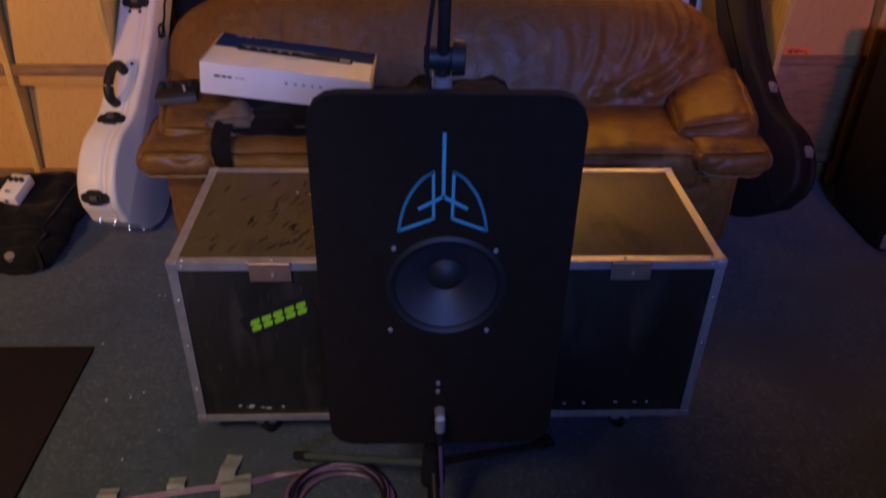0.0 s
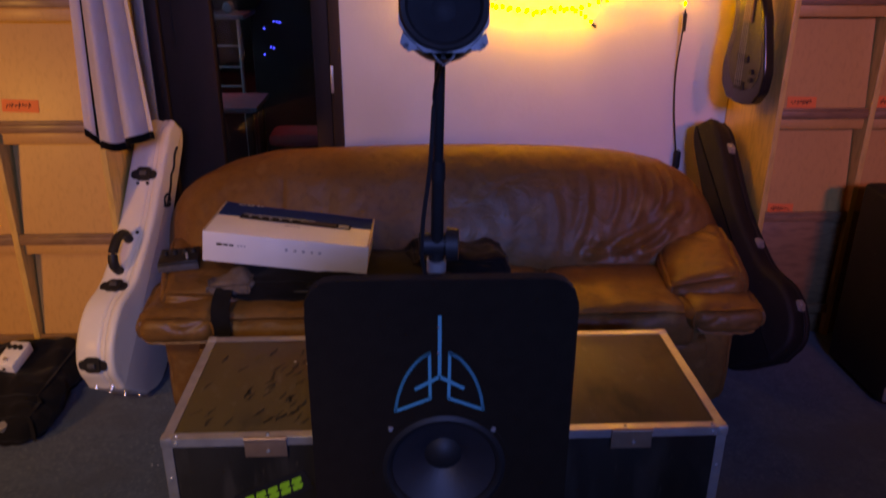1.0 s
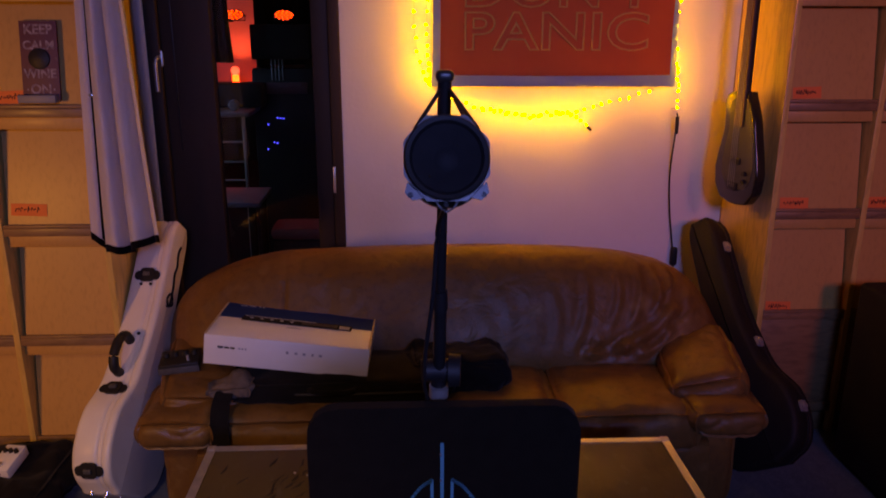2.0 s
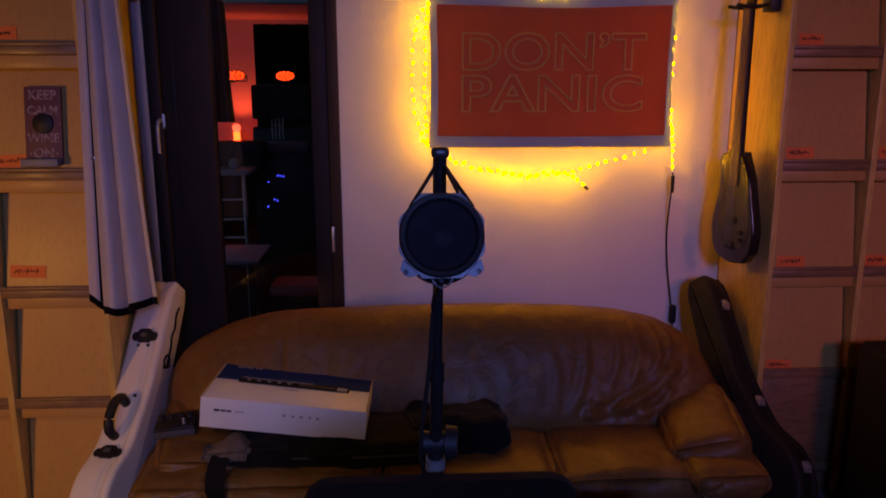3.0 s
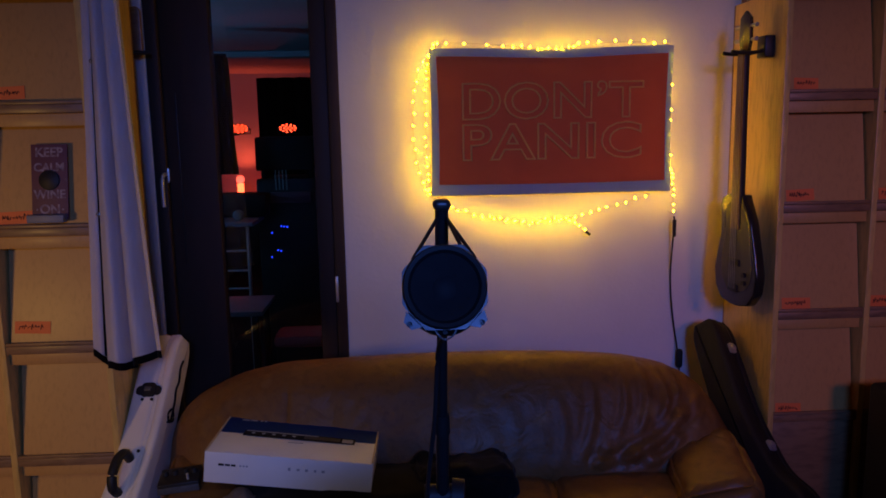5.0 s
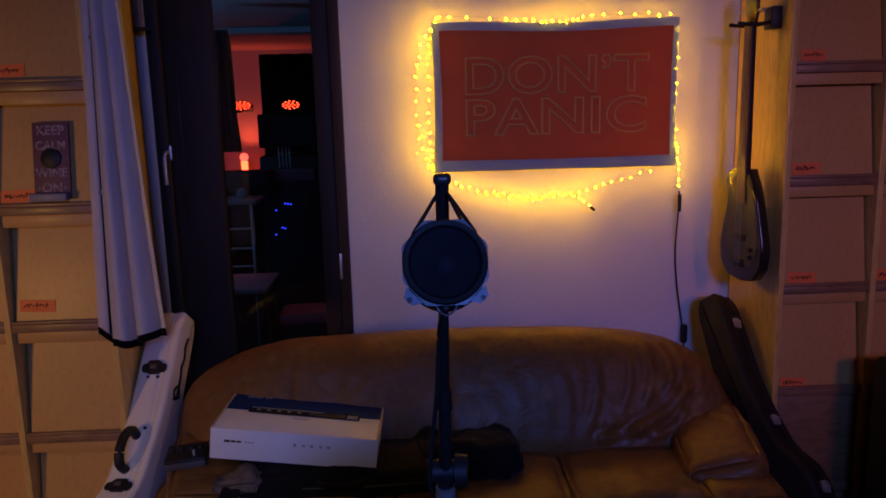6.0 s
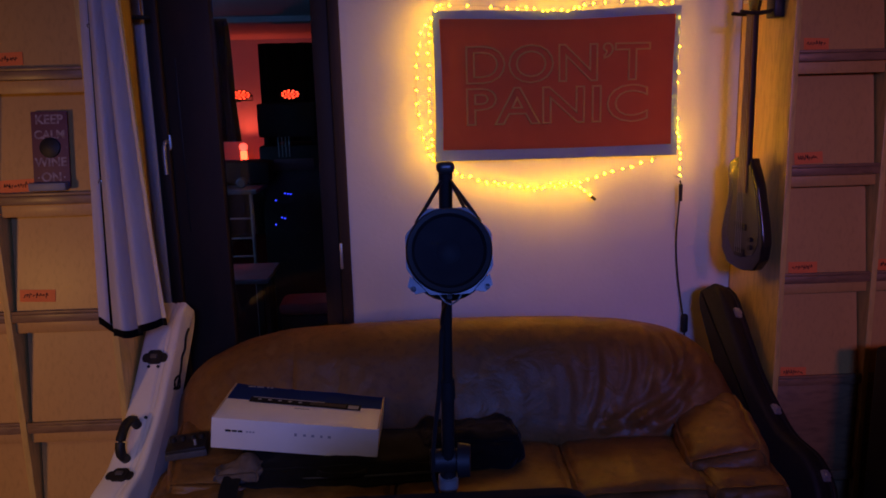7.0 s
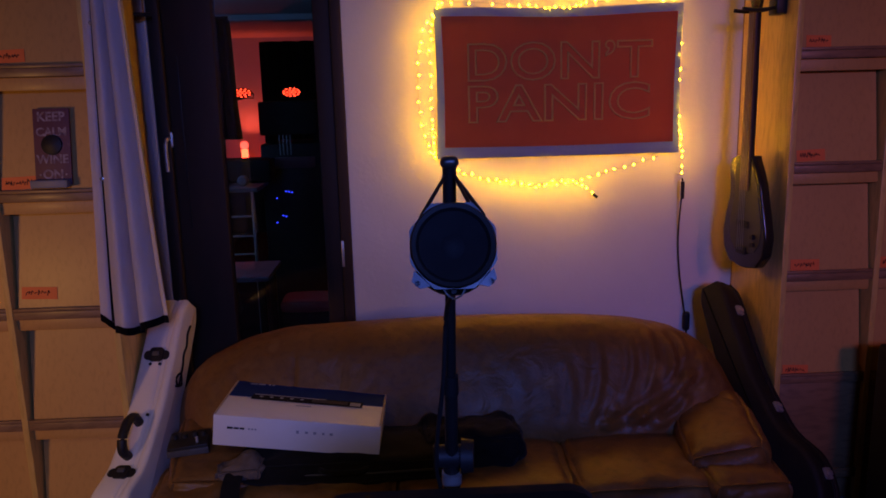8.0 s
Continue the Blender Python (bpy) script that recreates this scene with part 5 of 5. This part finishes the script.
for s in (-1, 1):
    for v in (-1,):
        tab = slab([(s * 0.027, v * 0.0455), (s * 0.0455, v * 0.027), (s * 0.0485, v * 0.0395), (s * 0.0395, v * 0.048)], 0.0025, m=pose(0, 0.0028, 0))
        part("tab", tab, plate_metal, tws, m=tw)
        part("hole", rod((s * 0.042, 0.0028, v * 0.042), (s * 0.042, 0.0034, v * 0.042), 0.0035, n=10), rubber, tws, m=tw)
tops = TOP + Vector((0, -0.006, -0.012))
for s, off in ((-1, 0.0), (1, 0.0), (1, 0.012)):
    end = tw @ Vector((s * (0.036 - off), -0.003, 0.033 + off * 0.5))
    part("cord", rod(tops + Vector((s * 0.006, 0, 0)), end, 0.0024, n=8), rubber, tws, "black rubber cord")
for s in (-1, 1):
    part("terminal_wire", tube(curve([tw @ Vector((s * 0.014, 0.01, -0.046)), tw @ Vector((s * 0.008, 0.006, -0.056)), tw @ Vector((0, 0.02, -0.06))], 4), 0.0012, 5), chrome, tws)
wire = curve([tw @ Vector((0, 0.03, -0.05)), (SXC - 0.008, 0.70, 1.35), (SXC - 0.014, 0.715, 1.25), (SXC - 0.024, 0.73, 1.16), (SXC - 0.026, 0.745, 1.1), (SXC - 0.02, 0.765, 1.05), (SXC - 0.016, 0.77, 0.9), (SXC - 0.014, 0.77, 0.5)], 8)
solo("speaker_cable", tube(wire, 0.0032, 8), rubber, "thin black cable running down the stand", "cable")

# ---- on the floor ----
# thin flat dark brown box over the carpet at the lower left
solo("dark_floor_patch", box((-1.43, 0.75, 0.006), (0.86, 1.4, 0.012), 0.004), dark_brown_floor, "thin dark brown patch lying flat on the carpet", "mat")
coil = thing("cable_coil", "coiled violet cable lying on the carpet", "cable", pose(-0.25, 0.9, 0))
rc = random.Random(8)
for k in range(7):
    ra, rb_ = rc.uniform(0.105, 0.135), rc.uniform(0.085, 0.11)
    ox, oy = rc.uniform(-0.012, 0.012), rc.uniform(-0.012, 0.012)
    loop = [(-0.25 + ox + ra * math.cos(a), 0.885 + oy + rb_ * math.sin(a), 0.006 + 0.004 * k + 0.003 * math.sin(3 * a + k)) for a in [2 * math.pi * i / 48 for i in range(48)]]
    part("loop", tube(loop, 0.0042, 7, closed=True), violet_cable if k % 3 else black_paint, coil)
part("lead", tube(curve([(-0.33, 0.965, 0.02), (-0.4, 0.975, 0.006), (-0.475, 0.955, 0.005), (-0.6, 0.935, 0.005), (-0.75, 0.905, 0.005), (-1.0, 0.84, 0.005)], 8), 0.0042, 7), violet_cable, coil)
part("lead", tube(curve([(-0.32, 0.97, 0.025), (-0.4, 0.968, 0.006), (-0.475, 0.945, 0.005), (-0.6, 0.925, 0.005), (-0.75, 0.895, 0.005), (-1.0, 0.83, 0.005)], 8), 0.0042, 7), violet_cable, coil)


def tape_piece(x, y, w, h, turn, seed):
    b = bmesh.new()
    n = 10
    gridp = [[b.verts.new((w * (i / n - 0.5), h * (j / n - 0.5), 0.009 * math.exp(-((j / n - 0.45) / 0.2) ** 2) + 0.0025 + 0.003 * noise.noise(Vector((i * 0.5, j * 0.5, seed))))) for i in range(n + 1)] for j in range(n + 1)]
    for a, c in zip(gridp, gridp[1:]):
        for i in range(n):
            b.faces.new((a[i], a[i + 1], c[i + 1], c[i]))
    bmesh.ops.solidify(b, geom=b.faces[:], thickness=-0.0008)
    solo("tape_strip", b, tape, "shiny grey tape strip holding the cable down", "tape", pose(x, y, 0.0035, 0, 0, turn), group="tape strips")


tape_piece(-0.525, 0.99, 0.04, 0.09, -8, 1)
tape_piece(-0.5, 0.94, 0.07, 0.06, 10, 2)
tape_piece(-0.64, 0.945, 0.04, 0.045, 5, 3)
tape_piece(-0.79, 0.915, 0.045, 0.045, 5, 4)
lit = bmesh.new()
for i in range(14):
    x, y = rs.uniform(-1.0, -0.4), rs.uniform(0.9, 1.9)
    box((x, y, 0.003), (rs.uniform(0.003, 0.007), rs.uniform(0.002, 0.005), 0.002), 0, bm=lit)
solo("litter", lit, tape, "tiny pale crumbs scattered on the carpet", "litter", kind="stuff")

# soft bag with a pedal on it beside the left rack
def bagw(p):
    return 0.03 * noise.noise(p * 6) + 0.02 * noise.noise(p * 13) + 0.008 * noise.noise(p * 30)


bag = thing("soft_bag", "black soft gig bag lying on the carpet", "bag", pose(-1.5, 2.1, 0))
part("body", puff((-1.52, 2.08, 0.085), (0.5, 0.38, 0.145), 0.07, 0.015, 30, bagw), black_cloth, bag)
part("front_pocket", puff((-1.46, 1.93, 0.06), (0.36, 0.22, 0.115), 0.05, 0.015, 18, bagw), black_cloth, bag)
part("buckle", rod((-1.375, 1.815, 0.085), (-1.375, 1.825, 0.06), 0.016, 0.014, 16), steel, bag)
ped = thing("effect_pedal", "small white effect pedal with dark knobs on the bag", "pedal", pose(-1.475, 2.12, 0.13))
pm2 = pose(-1.44, 2.08, 0.18, 16, 0, -10)
part("body", box((0, 0, 0), (0.07, 0.115, 0.04), 0.004), card_white, ped, m=pm2)
for x in (-0.02, 0.0, 0.02):
    part("knob", rod((x, 0.025, 0.02), (x, 0.025, 0.032), 0.008, 0.007), rubber, ped, m=pm2)
part("switch", rod((0, -0.035, 0.02), (0, -0.035, 0.03), 0.007), chrome, ped, m=pm2)
part("badge", box((0, -0.058, 0.002), (0.012, 0.001, 0.012), 0), ink, ped, m=pm2)

# black cabinet beside the right rack
amp = thing("amplifier", "black amplifier cabinet standing in the dark corner", "amplifier", pose(1.85, 2.05, 0))
part("cabinet", box((1.86, 2.1, 0.37), (0.62, 0.36, 0.7), 0.02, 3), black_tolex, amp)
part("grille", box((1.86, 1.917, 0.34), (0.54, 0.006, 0.54), 0.004), black_cloth, amp)
for x in (1.59, 2.13):
    for z in (0.06, 0.68):
        part("corner", box((x, 1.93, z), (0.06, 0.03, 0.06), 0.008), steel, amp)
for x in (1.6, 2.1):
    for y in (1.97, 2.22):
        part("foot", rod((x, y, 0), (x, y, 0.024), 0.02), rubber, amp)
